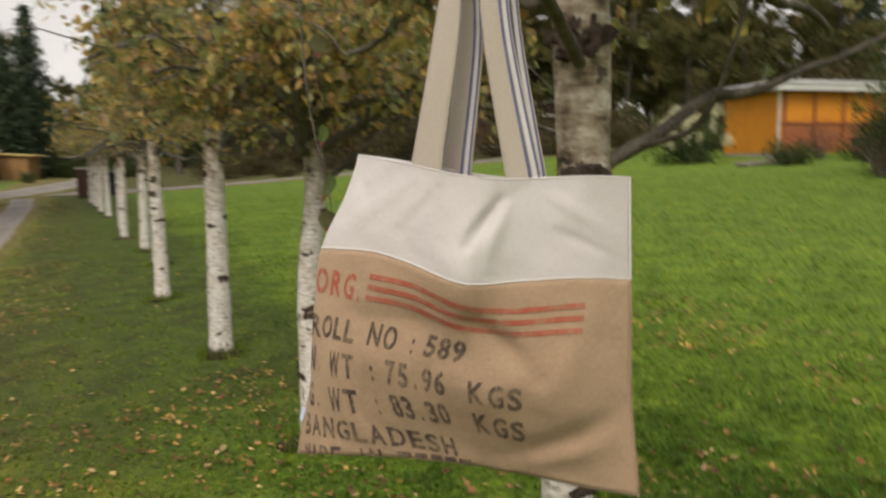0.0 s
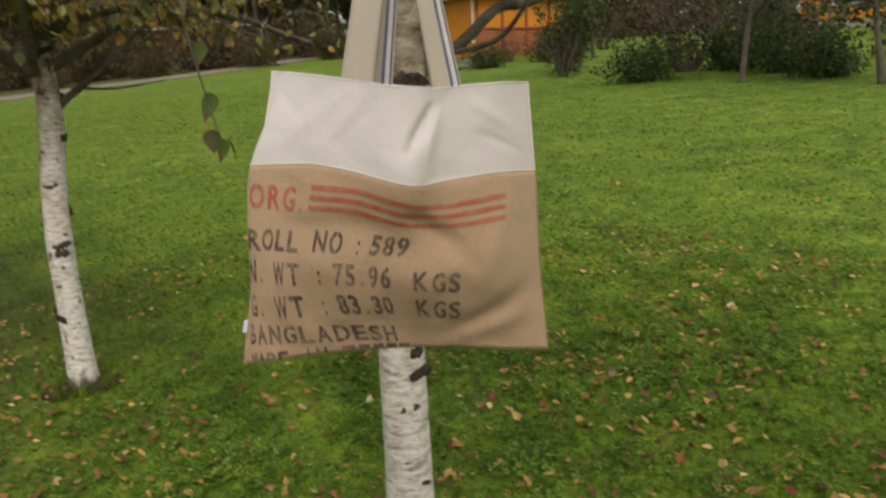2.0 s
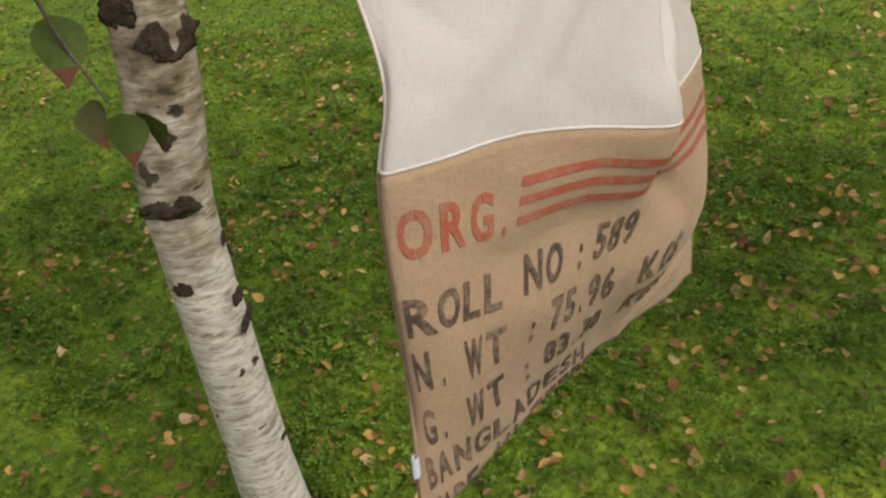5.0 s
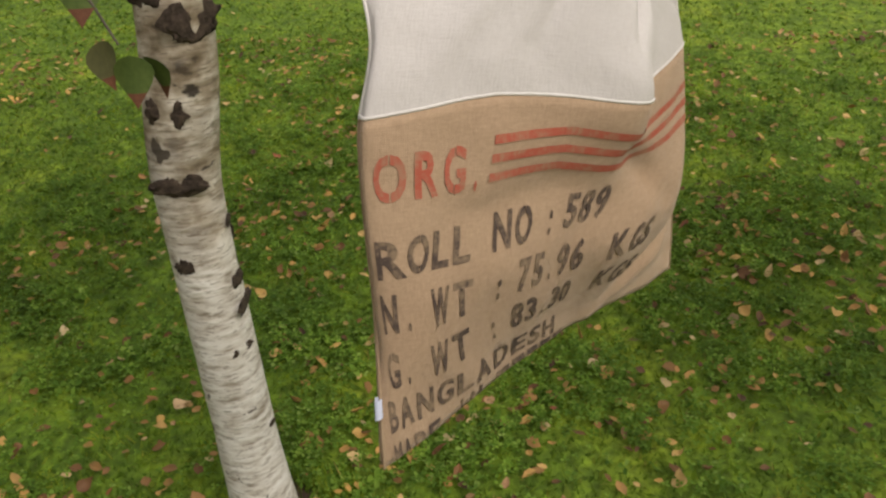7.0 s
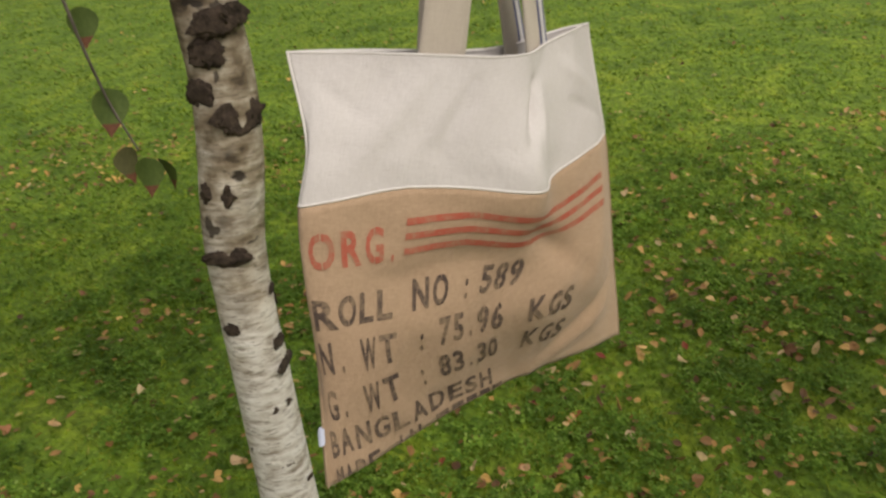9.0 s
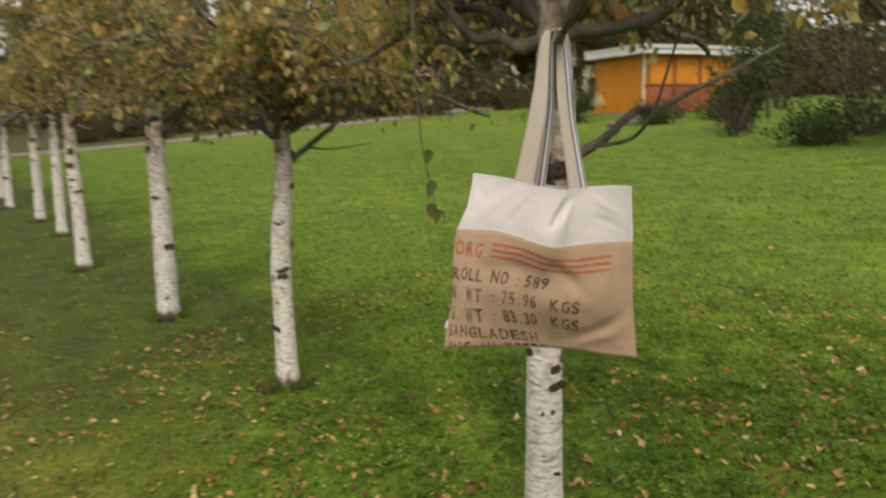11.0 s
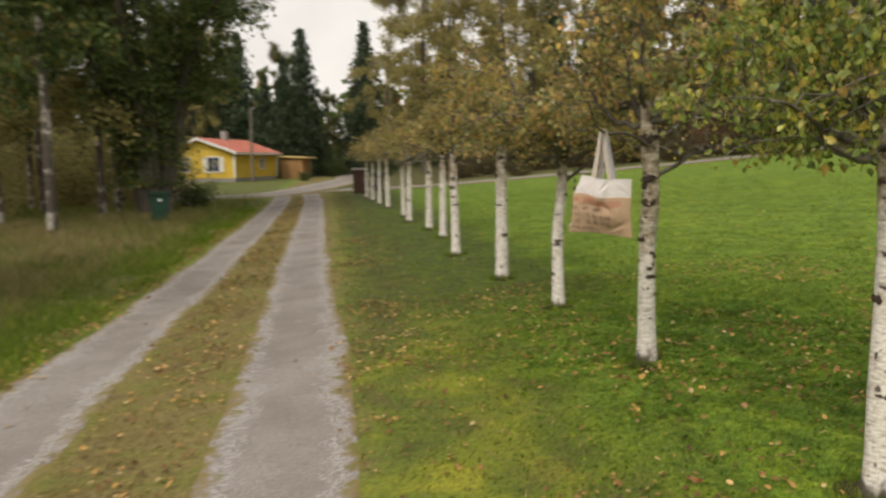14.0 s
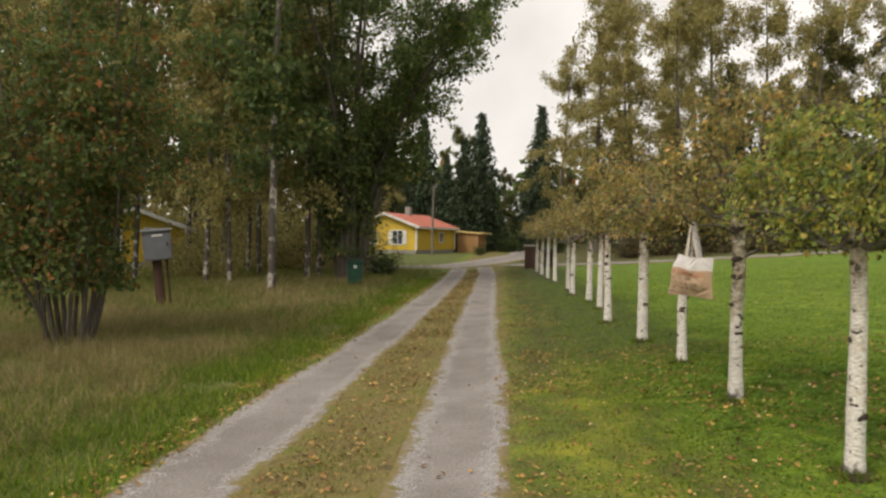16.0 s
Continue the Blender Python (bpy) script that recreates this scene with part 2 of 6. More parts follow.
def cloth(name, dark, light, weave, stain=3.0, rough_weave=0.1):
    """Woven cloth: fine warp and weft lines, slubs and soft stains."""
    m, n, l, b = material(name, 0.95)
    b.inputs["Sheen Weight"].default_value = 0.15
    uv = n.new("ShaderNodeUVMap")
    waves = []
    for axis in ("X", "Y"):
        w = n.new("ShaderNodeTexWave")
        w.bands_direction = axis
        w.inputs["Scale"].default_value, w.inputs["Distortion"].default_value = weave, 3.0
        w.inputs["Detail Scale"].default_value = 3.0
        l.new(uv.outputs["UV"], w.inputs["Vector"])
        waves.append(w.outputs["Fac"])
    weft = calc(n, l, "ADD", waves[0], waves[1])
    slub = calc(n, l, "MULTIPLY", calc(n, l, "ADD", noise_node(n, l, 130.0, 4, "UV", (1, 5, 1)), noise_node(n, l, 130.0, 4, "UV", (5, 1, 1))), 0.5)
    broad = noise_node(n, l, stain, 4, "UV")
    f = calc(n, l, "ADD", calc(n, l, "MULTIPLY", broad, 0.5), calc(n, l, "ADD", calc(n, l, "MULTIPLY", slub, 0.44), calc(n, l, "MULTIPLY", weft, rough_weave)))
    l.new(ramp(n, l, f, [(0.3, dark), (0.7, light)]), b.inputs["Base Color"])
    crumple = noise_node(n, l, 22.0, 3, "UV")
    bump(n, l, b, calc(n, l, "ADD", calc(n, l, "ADD", calc(n, l, "MULTIPLY", weft, rough_weave * 4), slub), calc(n, l, "MULTIPLY", crumple, 6.0)), 0.5, 0.0012)
    return m


GROUND, GRAVEL = ground_material(), gravel_material()
BARK, BROWNED_BARK = birch_bark("birch_bark", 0.95, 1.6), birch_bark("browned_birch_bark", 0.62, 1.2)
KNOT = plain("dark_knot", (0.012, 0.009, 0.007), (0.10, 0.072, 0.055), 0.95, 60, 220, 0.6)
LIMB = plain("dark_limb_bark", (0.032, 0.026, 0.02), (0.18, 0.16, 0.13), 0.85, 14, 90, 0.5, (1, 1, 1))
GREY_BARK = plain("grey_tree_bark", (0.05, 0.042, 0.034), (0.16, 0.14, 0.115), 0.9, 5, 40, 0.6, (1, 1, 0.25))
AUTUMN = foliage("autumn_birch_leaves", [(0.0, (0.15, 0.18, 0.07)), (0.22, (0.26, 0.285, 0.11)), (0.42, (0.39, 0.34, 0.12)), (0.62, (0.49, 0.36, 0.11)),
                                         (0.8, (0.49, 0.32, 0.14)), (0.92, (0.35, 0.21, 0.095)), (1.0, (0.38, 0.40, 0.26))], 0.45, 0.5, (0.52, 0.56, 0.56), (1.4, 1.38, 1.3), 0.4)
GREENLEAF = foliage("green_birch_leaves", [(0.0, (0.12, 0.18, 0.05)), (0.35, (0.22, 0.29, 0.075)), (0.65, (0.34, 0.38, 0.10)), (0.85, (0.48, 0.42, 0.09)), (1.0, (0.48, 0.32, 0.12))], 0.4, 0.5, (0.5, 0.54, 0.54), (1.45, 1.45, 1.3), 0.45)
WOOD_BIRCH = wood_birch_bark()
GOLD = foliage("golden_birch_leaves", [(0.0, (0.20, 0.20, 0.085)), (0.5, (0.41, 0.35, 0.13)), (0.8, (0.33, 0.32, 0.15)), (1.0, (0.48, 0.38, 0.16))], 0.55, 0.45)
MIXEDLEAF = foliage("olive_autumn_leaves", [(0.0, (0.055, 0.08, 0.026)), (0.45, (0.11, 0.125, 0.04)), (0.8, (0.18, 0.155, 0.055)), (1.0, (0.29, 0.22, 0.07))], 0.55, 0.4)
DARKLEAF = foliage("dark_green_leaves", [(0.0, (0.055, 0.095, 0.032)), (0.5, (0.10, 0.155, 0.05)), (0.85, (0.155, 0.195, 0.06)), (1.0, (0.26, 0.21, 0.06))], 0.5, 0.5)
RUSTLEAF = foliage("rowan_leaves", [(0.0, (0.07, 0.12, 0.038)), (0.5, (0.125, 0.18, 0.055)), (0.75, (0.18, 0.185, 0.06)), (0.9, (0.24, 0.15, 0.055)), (1.0, (0.36, 0.14, 0.05))], 0.5, 0.5)
NEEDLE = foliage("spruce_needles", [(0.0, (0.018, 0.036, 0.02)), (0.6, (0.038, 0.066, 0.032)), (1.0, (0.065, 0.095, 0.042))], 0.6, 0.1)
SHRUB = foliage("shrub_leaves", [(0.0, (0.022, 0.042, 0.013)), (0.6, (0.048, 0.085, 0.022)), (0.9, (0.10, 0.13, 0.032)), (1.0, (0.17, 0.13, 0.045))])
BRUSH = foliage("brown_undergrowth", [(0.0, (0.04, 0.03, 0.016)), (0.5, (0.085, 0.062, 0.03)), (0.85, (0.10, 0.10, 0.035)), (1.0, (0.20, 0.14, 0.05))])
PLUM = foliage("plum_twigs", [(0.0, (0.035, 0.018, 0.016)), (0.6, (0.075, 0.04, 0.03)), (1.0, (0.12, 0.08, 0.04))])
PETAL = foliage("cream_petals", [(0.0, (0.55, 0.55, 0.36)), (1.0, (0.78, 0.77, 0.6))])
GRASS = foliage("grass_blades", [(0.0, (0.075, 0.148, 0.018)), (0.4, (0.13, 0.226, 0.025)), (0.75, (0.195, 0.29, 0.032)), (0.95, (0.25, 0.305, 0.04)), (1.0, (0.34, 0.28, 0.11))], 0.65, 0.5, (0.62, 0.68, 0.66), (1.34, 1.26, 1.1), 0.2)
DRYGRASS = foliage("dry_grass", [(0.0, (0.085, 0.095, 0.025)), (0.35, (0.15, 0.135, 0.042)), (0.7, (0.28, 0.215, 0.09)), (1.0, (0.40, 0.31, 0.16))], 0.6, 0.35)
ROUGHGRASS = foliage("rough_grass_blades", [(0.0, (0.08, 0.14, 0.024)), (0.4, (0.135, 0.195, 0.036)), (0.65, (0.225, 0.215, 0.062)), (1.0, (0.37, 0.30, 0.14))], 0.6, 0.45)
STRAW = foliage("straw_tufts", [(0.0, (0.16, 0.14, 0.06)), (0.4, (0.28, 0.23, 0.11)), (0.8, (0.40, 0.33, 0.18)), (1.0, (0.15, 0.17, 0.05))], 0.6, 0.4)
SOIL = plain("dark_soil", (0.018, 0.012, 0.008), (0.06, 0.04, 0.024), 0.95, 14, 120, 0.9)
CLOVER = foliage("clover_leaves", [(0.0, (0.075, 0.16, 0.02)), (0.5, (0.14, 0.26, 0.035)), (0.9, (0.20, 0.335, 0.055)), (1.0, (0.25, 0.37, 0.10))], 0.6, 0.45, (0.74, 0.76, 0.76), (1.25, 1.2, 1.15), 0.2)
FALLEN = foliage("fallen_leaves", [(0.0, (0.085, 0.04, 0.02)), (0.35, (0.21, 0.11, 0.042)), (0.6, (0.38, 0.22, 0.075)), (0.8, (0.46, 0.29, 0.09)), (0.93, (0.52, 0.40, 0.22)), (0.985, (0.27, 0.11, 0.045)), (1.0, (0.20, 0.028, 0.02))], 0.55, 0.12)


def picked_leaf():
    m, n, l, b = material("fallen_leaf", 0.6)
    o = n.new("ShaderNodeObjectInfo")
    c = ramp(n, l, o.outputs["Random"], [(0.0, (0.12, 0.055, 0.026)), (0.3, (0.27, 0.145, 0.05)), (0.55, (0.42, 0.25, 0.08)), (0.78, (0.48, 0.30, 0.09)), (0.92, (0.54, 0.42, 0.24)), (0.98, (0.28, 0.11, 0.045)), (1.0, (0.22, 0.03, 0.02))])
    spots = noise_node(n, l, 90.0, 3)
    l.new(mixc(n, l, span(n, l, spots, 0.58, 0.68, 0.0, 0.7), c, (0.10, 0.05, 0.025)), b.inputs["Base Color"])
    return m


LEAF_ONE = picked_leaf()
COTTON = cloth("white_cotton", (0.475, 0.447, 0.44), (0.625, 0.60, 0.595), 480.0, 5.0, 0.0)
BURLAP = cloth("brown_burlap", (0.21, 0.132, 0.08), (0.50, 0.355, 0.24), 230.0, 3.0, 0.06)
STRAP = cloth("beige_strap", (0.46, 0.40, 0.34), (0.60, 0.54, 0.47), 480.0, 3.0, 0.02)
RED_INK = ink("red_ink", (0.41, 0.10, 0.065), 0.62)
BLACK_INK = ink("faded_black_ink", (0.075, 0.054, 0.047), 0.66)
BLUE_THREAD = plain("blue_thread", (0.10, 0.11, 0.20), (0.20, 0.21, 0.33), 0.9, 60, 500, 0.1)
PALE_THREAD = plain("pale_thread", (0.60, 0.58, 0.60), (0.75, 0.73, 0.73), 0.9, 60, 500, 0.1)
YELLOW = plain("yellow_paint", (0.55, 0.38, 0.05), (0.68, 0.48, 0.08), 0.7, 1.5, 30, 0.2)
ORANGE = plain("orange_paint", (0.52, 0.19, 0.015), (0.66, 0.26, 0.03), 0.65, 1.5, 30, 0.2)
RUSTY = plain("brick_red_paint", (0.26, 0.085, 0.035), (0.36, 0.13, 0.06), 0.7, 2.0, 30, 0.2)
FALU = plain("dark_red_paint", (0.11, 0.035, 0.025), (0.17, 0.06, 0.04), 0.8, 2.0, 30, 0.2)
WHITE = plain("white_paint", (0.60, 0.60, 0.58), (0.76, 0.76, 0.74), 0.6, 2.0, 40, 0.1)
ROOF_RED = plain("red_roof_tiles", (0.40, 0.13, 0.095), (0.54, 0.225, 0.17), 0.7, 1.2, 12, 0.3)
ROOF_PALE = plain("pale_sheet_roof", (0.42, 0.43, 0.44), (0.60, 0.61, 0.62), 0.5, 1.0, 20, 0.1)
WOOD_DARK = plain("dark_brown_wood", (0.045, 0.022, 0.016), (0.10, 0.055, 0.04), 0.8, 4, 50, 0.4, (1, 1, 0.15))
WOOD_TAN = plain("tan_wood", (0.28, 0.15, 0.06), (0.40, 0.24, 0.11), 0.75, 3, 40, 0.3, (1, 1, 0.15))
GREY_METAL = plain("grey_painted_metal", (0.10, 0.105, 0.115), (0.16, 0.168, 0.18), 0.5, 3, 60, 0.1)
BIN_GREEN = plain("green_plastic", (0.012, 0.05, 0.03), (0.022, 0.075, 0.045), 0.5, 4, 60, 0.1)
BLACK = plain("black_rubber", (0.012, 0.012, 0.012), (0.03, 0.03, 0.03), 0.7, 5, 60, 0.1)
CONCRETE = plain("grey_concrete", (0.22, 0.21, 0.20), (0.34, 0.33, 0.31), 0.9, 3, 40, 0.3)
GLASS = plain("dark_window_glass", (0.03, 0.04, 0.06), (0.05, 0.065, 0.09), 0.08, 1, 5, 0.0)
STONE = plain("grey_brown_stone", (0.10, 0.09, 0.075), (0.24, 0.21, 0.18), 0.9, 4, 40, 0.5)

# ---- mesh helpers ----
rng = np.random.default_rng(7)


def mesh_np(name, verts, faces, mat, smooth=False, uv=None):
    """A mesh from arrays; faces is (n, 3) or (n, 4)."""
    verts, faces = np.asarray(verts, np.float32), np.asarray(faces, np.int32)
    me = bpy.data.meshes.new(name)
    k = faces.shape[1]
    me.vertices.add(len(verts))
    me.vertices.foreach_set("co", verts.ravel())
    me.loops.add(faces.size)
    me.loops.foreach_set("vertex_index", faces.ravel())
    me.polygons.add(len(faces))
    me.polygons.foreach_set("loop_start", np.arange(0, faces.size, k, dtype=np.int32))
    me.polygons.foreach_set("use_smooth", np.full(len(faces), smooth, dtype=bool))
    if uv is not None:
        layer = me.uv_layers.new(name="UVMap")
        layer.data.foreach_set("uv", np.asarray(uv, np.float32)[faces.ravel()].ravel())
    me.update(calc_edges=True)
    me.validate()
    if mat:
        me.materials.append(mat)
    return me


def under(name, me, parent, label=""):
    ob = new(name, me)
    ob.parent = parent
    if name in ("branchwork", "twig", "crown", "foliage", "flower_head"):
        ob["kind"] = "stuff"
    if label:
        ob["label"] = label
    return ob


def part(name, bm, mat, parent, label=""):
    me = bpy.data.meshes.new(name)
    bm.to_mesh(me)
    bm.free()
    me.materials.append(mat)
    return under(name, me, parent, label)


def thing(name, at, label, category, group="", rz=0):
    ob = new(name)
    ob.matrix_world = pose(*at, 0, 0, rz)
    return tagged(ob, label, category, group)


def box(size, at=(0, 0, 0), bevel=0.0, rot=(0, 0, 0)):
    """A bevelled box, at: the middle of its base."""
    bm = bmesh.new()
    bmesh.ops.create_cube(bm, size=1.0)
    bmesh.ops.scale(bm, vec=size, verts=bm.verts)
    if bevel:
        bmesh.ops.bevel(bm, geom=bm.edges[:], offset=bevel, segments=2, profile=0.6, affect="EDGES")
    bmesh.ops.translate(bm, vec=(0, 0, size[2] / 2), verts=bm.verts)
    bmesh.ops.transform(bm, matrix=pose(*at, *rot), verts=bm.verts)
    return bm


def prism(outline, depth, m=Matrix()):
    """An outline in x and z, pushed along y by depth."""
    bm = bmesh.new()
    f = bm.faces.new([bm.verts.new((x, 0, z)) for x, z in outline])
    r = bmesh.ops.extrude_face_region(bm, geom=[f])
    bmesh.ops.translate(bm, vec=(0, depth, 0), verts=[v for v in r["geom"] if isinstance(v, bmesh.types.BMVert)])
    bmesh.ops.recalc_face_normals(bm, faces=bm.faces)
    bmesh.ops.transform(bm, matrix=m, verts=bm.verts)
    return bm


def tube(points, radii, segs=8, lump=0.0):
    """Vertices and quads of a tapered tube along points."""
    p = np.asarray(points, float)
    r = np.asarray(radii, float)
    d = np.gradient(p, axis=0)
    d /= np.linalg.norm(d, axis=1)[:, None] + 1e-9
    ref = np.where(np.abs(d[:, 2:3]) > 0.8, np.array([[1.0, 0, 0]]), np.array([[0, 0, 1.0]]))
    a = np.cross(d, ref)
    a /= np.linalg.norm(a, axis=1)[:, None] + 1e-9
    b = np.cross(d, a)
    t = np.linspace(0, 2 * math.pi, segs, endpoint=False)
    rr = r[:, None] * (1 + lump * rng.normal(size=(len(p), segs)))
    v = p[:, None, :] + rr[..., None] * (np.cos(t)[None, :, None] * a[:, None, :] + np.sin(t)[None, :, None] * b[:, None, :])
    i = np.arange(len(p) - 1)[:, None] * segs
    j = np.arange(segs)[None, :]
    k = (j + 1) % segs
    f = np.stack([i + j, i + k, i + segs + k, i + segs + j], -1).reshape(-1, 4)
    return v.reshape(-1, 3), f


def join(chunks):
    vs, fs, o = [], [], 0
    for v, f in chunks:
        vs.append(v)
        fs.append(np.asarray(f) + o)
        o += len(v)
    return np.concatenate(vs), np.concatenate(fs)


def smooth_path(pts, n=16):
    p = np.asarray(pts, float)
    q = np.vstack([2 * p[0] - p[1], p, 2 * p[-1] - p[-2]])
    out = []
    for s in np.linspace(0, len(p) - 1 - 1e-6, n):
        i, t = int(s), s - int(s)
        a, b, c, d = q[i:i + 4]
        out.append(0.5 * (2 * b + (c - a) * t + (2 * a - 5 * b + 4 * c - d) * t * t + (3 * b - a - 3 * c + d) * t ** 3))
    return np.array(out)


def leaf_spray(centres, size, droop=0.6):
    """Ovate folded leaves at the centres, each an island of six triangles."""
    c = np.asarray(centres, float)
    n = len(c)
    d = rng.normal(size=(n, 3))
    d[:, 2] -= droop * 2
    d /= np.linalg.norm(d, axis=1)[:, None]
    s = np.cross(d, rng.normal(size=(n, 3)))
    s /= np.linalg.norm(s, axis=1)[:, None]
    up = np.cross(s, d)
    L = (size * (1 + 0.3 * rng.normal(size=n)).clip(0.45, 1.7))[:, None]
    bend = rng.uniform(-0.25, 0.25, (n, 1))
    at = lambda t, w: c + d * L * t + s * L * w + up * L * (0.25 * abs(w) + bend * t * t)
    v = np.stack([at(0, 0), at(0.2, 0.30), at(0.55, 0.31), at(1, 0), at(0.55, -0.31), at(0.2, -0.30), at(0.45, 0)], 1)
    i = np.arange(n)[:, None] * 7
    f = np.stack([np.hstack([i + 6, i + j, i + (j + 1) % 6]) for j in range(6)], 1).reshape(-1, 3)
    return v.reshape(-1, 3), f


def leaf_cloud(centres, size, droop=0.3, spread=0.35, width=0.36):
    """Small folded leaves at the centres, each an island of two triangles."""
    c = np.asarray(centres, float)
    n = len(c)
    d = rng.normal(size=(n, 3))
    d[:, 2] -= droop * 2
    d /= np.linalg.norm(d, axis=1)[:, None]
    s = np.cross(d, rng.normal(size=(n, 3)))
    s /= np.linalg.norm(s, axis=1)[:, None]
    up = np.cross(s, d)
    L = (size * (1 + spread * rng.normal(size=n)).clip(0.45, 1.9))[:, None]
    v = np.stack([c, c + d * L * 0.42 + s * L * width + up * L * 0.1, c + d * L, c + d * L * 0.42 - s * L * width + up * L * 0.1], 1)
    i = np.arange(n)[:, None] * 4
    f = np.stack([np.hstack([i, i + 1, i + 2]), np.hstack([i, i + 2, i + 3])], 1).reshape(-1, 3)
    return v.reshape(-1, 3), f


# ---- ground ----
SLOPE = math.tan(radians(4.2))


def ease(a, b, x):
    t = np.clip((x - a) / (b - a), 0, 1)
    return t * t * (3 - 2 * t)


def height(x, y):
    """The lie of the land: it rises from the lane across the lawn."""
    x, y = np.asarray(x, float), np.asarray(y, float)
    xx = np.where(x < -4, -4 - 1.6 * (1 - np.exp(np.minimum(x + 4, 0) / 1.6)), x)
    xx = np.where(x > 30, 30 + 14 * (1 - np.exp(-np.maximum(x - 30, 0) / 14)), xx)
    z = SLOPE * xx
    z = np.where(xx < 0, z * (1 - ease(22, 55, y)), z)
    for c in (-2.77, -4.6):
        z = z - 0.03 * np.exp(-((x - c) / 0.33) ** 4) * ease(40, 34, y)
    z = z + 0.012 * np.sin(x * 1.7 + 0.4 * y) * np.sin(y * 1.3 - 0.5 * x) + 0.007 * np.sin(3.9 * x + 1.1) * np.sin(3.1 * y + x)
    return z


def on(x, y, dz=0.0):
    return (x, y, float(height(x, y)) + dz)


def grid_xy(xs, ys, dz=0.0):
    X, Y = np.meshgrid(xs, ys)
    v = np.stack([X, Y, height(X, Y) + dz], -1).reshape(-1, 3)
    w = len(xs)
    i = (np.arange(len(ys) - 1)[:, None] * w + np.arange(w - 1)[None, :]).ravel()
    return v, np.stack([i, i + 1, i + w + 1, i + w], -1)


far_steps = np.array([1.0, 2.2, 4, 7, 12, 20, 34, 58, 100, 180, 320, 600, 1100])
gx = np.concatenate([-14 - far_steps[::-1], np.arange(-14, -5.6, 0.3), np.arange(-5.6, -1.8, 0.08), np.arange(-1.8, 3, 0.15), np.arange(3, 32, 0.6), 32 + far_steps])
gy = np.concatenate([-12 - far_steps[::-1], np.arange(-12, 6, 0.15), np.arange(6, 42, 0.4), 42 + far_steps])
gv, gf = grid_xy(gx, gy)
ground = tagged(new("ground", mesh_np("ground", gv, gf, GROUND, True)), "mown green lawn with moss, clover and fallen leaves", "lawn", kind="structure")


def road_strip(name, centre, half, dz, label):
    """A gravel strip along centre points, with ragged edges, laid on the ground."""
    p = smooth_path([(x, y, 0) for x, y in centre], max(30, int(8 * sum(math.dist(a, b) for a, b in zip(centre, centre[1:])) ** 0.95)))
    d = np.gradient(p, axis=0)
    d /= np.linalg.norm(d, axis=1)[:, None]
    side = np.stack([d[:, 1], -d[:, 0]], -1)
    cols = np.linspace(-1, 1, 15)
    n = len(p)
    rag = 0.06 * np.sin(np.arange(n) * 0.11) + 0.09 * np.convolve(rng.normal(size=n + 8), np.ones(9) / 5, 'valid')
    rag2 = 0.06 * np.sin(np.arange(n) * 0.09 + 2) + 0.09 * np.convolve(rng.normal(size=n + 8), np.ones(9) / 5, 'valid')
    w = np.where(cols[None, :] < 0, half + rag[:, None] * half * 0.55, half + rag2[:, None] * half * 0.55)
    xy = p[:, None, :2] + side[:, None, :] * (cols[None, :, None] * w[..., None])
    v = np.concatenate([xy, (height(xy[..., 0], xy[..., 1]) + dz - 0.03 * (np.abs(cols) > 0.95)[None, :])[..., None]], -1).reshape(-1, 3)
    i = (np.arange(n - 1)[:, None] * 15 + np.arange(14)[None, :]).ravel()
    f = np.stack([i, i + 1, i + 16, i + 15], -1)
    uv = np.stack([np.tile(cols, n), np.repeat(np.arange(n) * 0.1, 15)], -1)
    return tagged(new(name, mesh_np(name, v, f, GRAVEL, True, uv)), label, "road", kind="structure")


road_strip("road_rut_east", [(-2.70, -14), (-2.71, 0), (-2.82, 6), (-2.9, 12), (-2.98, 20), (-3.1, 30), (-3.4, 37)], 0.52, 0.008, "grey gravel wheel track beside the row of birches")
road_strip("road_rut_west", [(-4.70, -14), (-4.70, 0), (-4.58, 8), (-4.55, 16), (-4.6, 28), (-4.8, 37)], 0.54, 0.008, "grey gravel wheel track beside the rough grass")
road_strip("road_far", [(-15, 33), (-9, 35.5), (-5, 38.5), (-2.5, 48), (-0.5, 64), (0.5, 88)], 1.7, 0.04, "pale gravel road past the yellow house")
road_strip("road_lawn", [(-2, 39), (2.3, 35.6), (7, 34.5), (12, 34.3), (18, 34.6), (25, 36.5), (34, 41)], 1.5, 0.05, "narrow pale gravel path along the far lawn edge")

# ---- trees ----
def wander(start, heading, length, steps, wobble, sag):
    """A crooked branch path that sags towards its tip."""
    p, d = np.array(start, float), np.array(heading, float)
    d /= np.linalg.norm(d)
    out = [p.copy()]
    for k in range(steps):
        d = d + wobble * rng.normal(size=3) + np.array([0, 0, -sag * (k + 1) / steps])
        d /= np.linalg.norm(d)
        p = p + d * length / steps
        out.append(p.copy())
    return np.array(out)


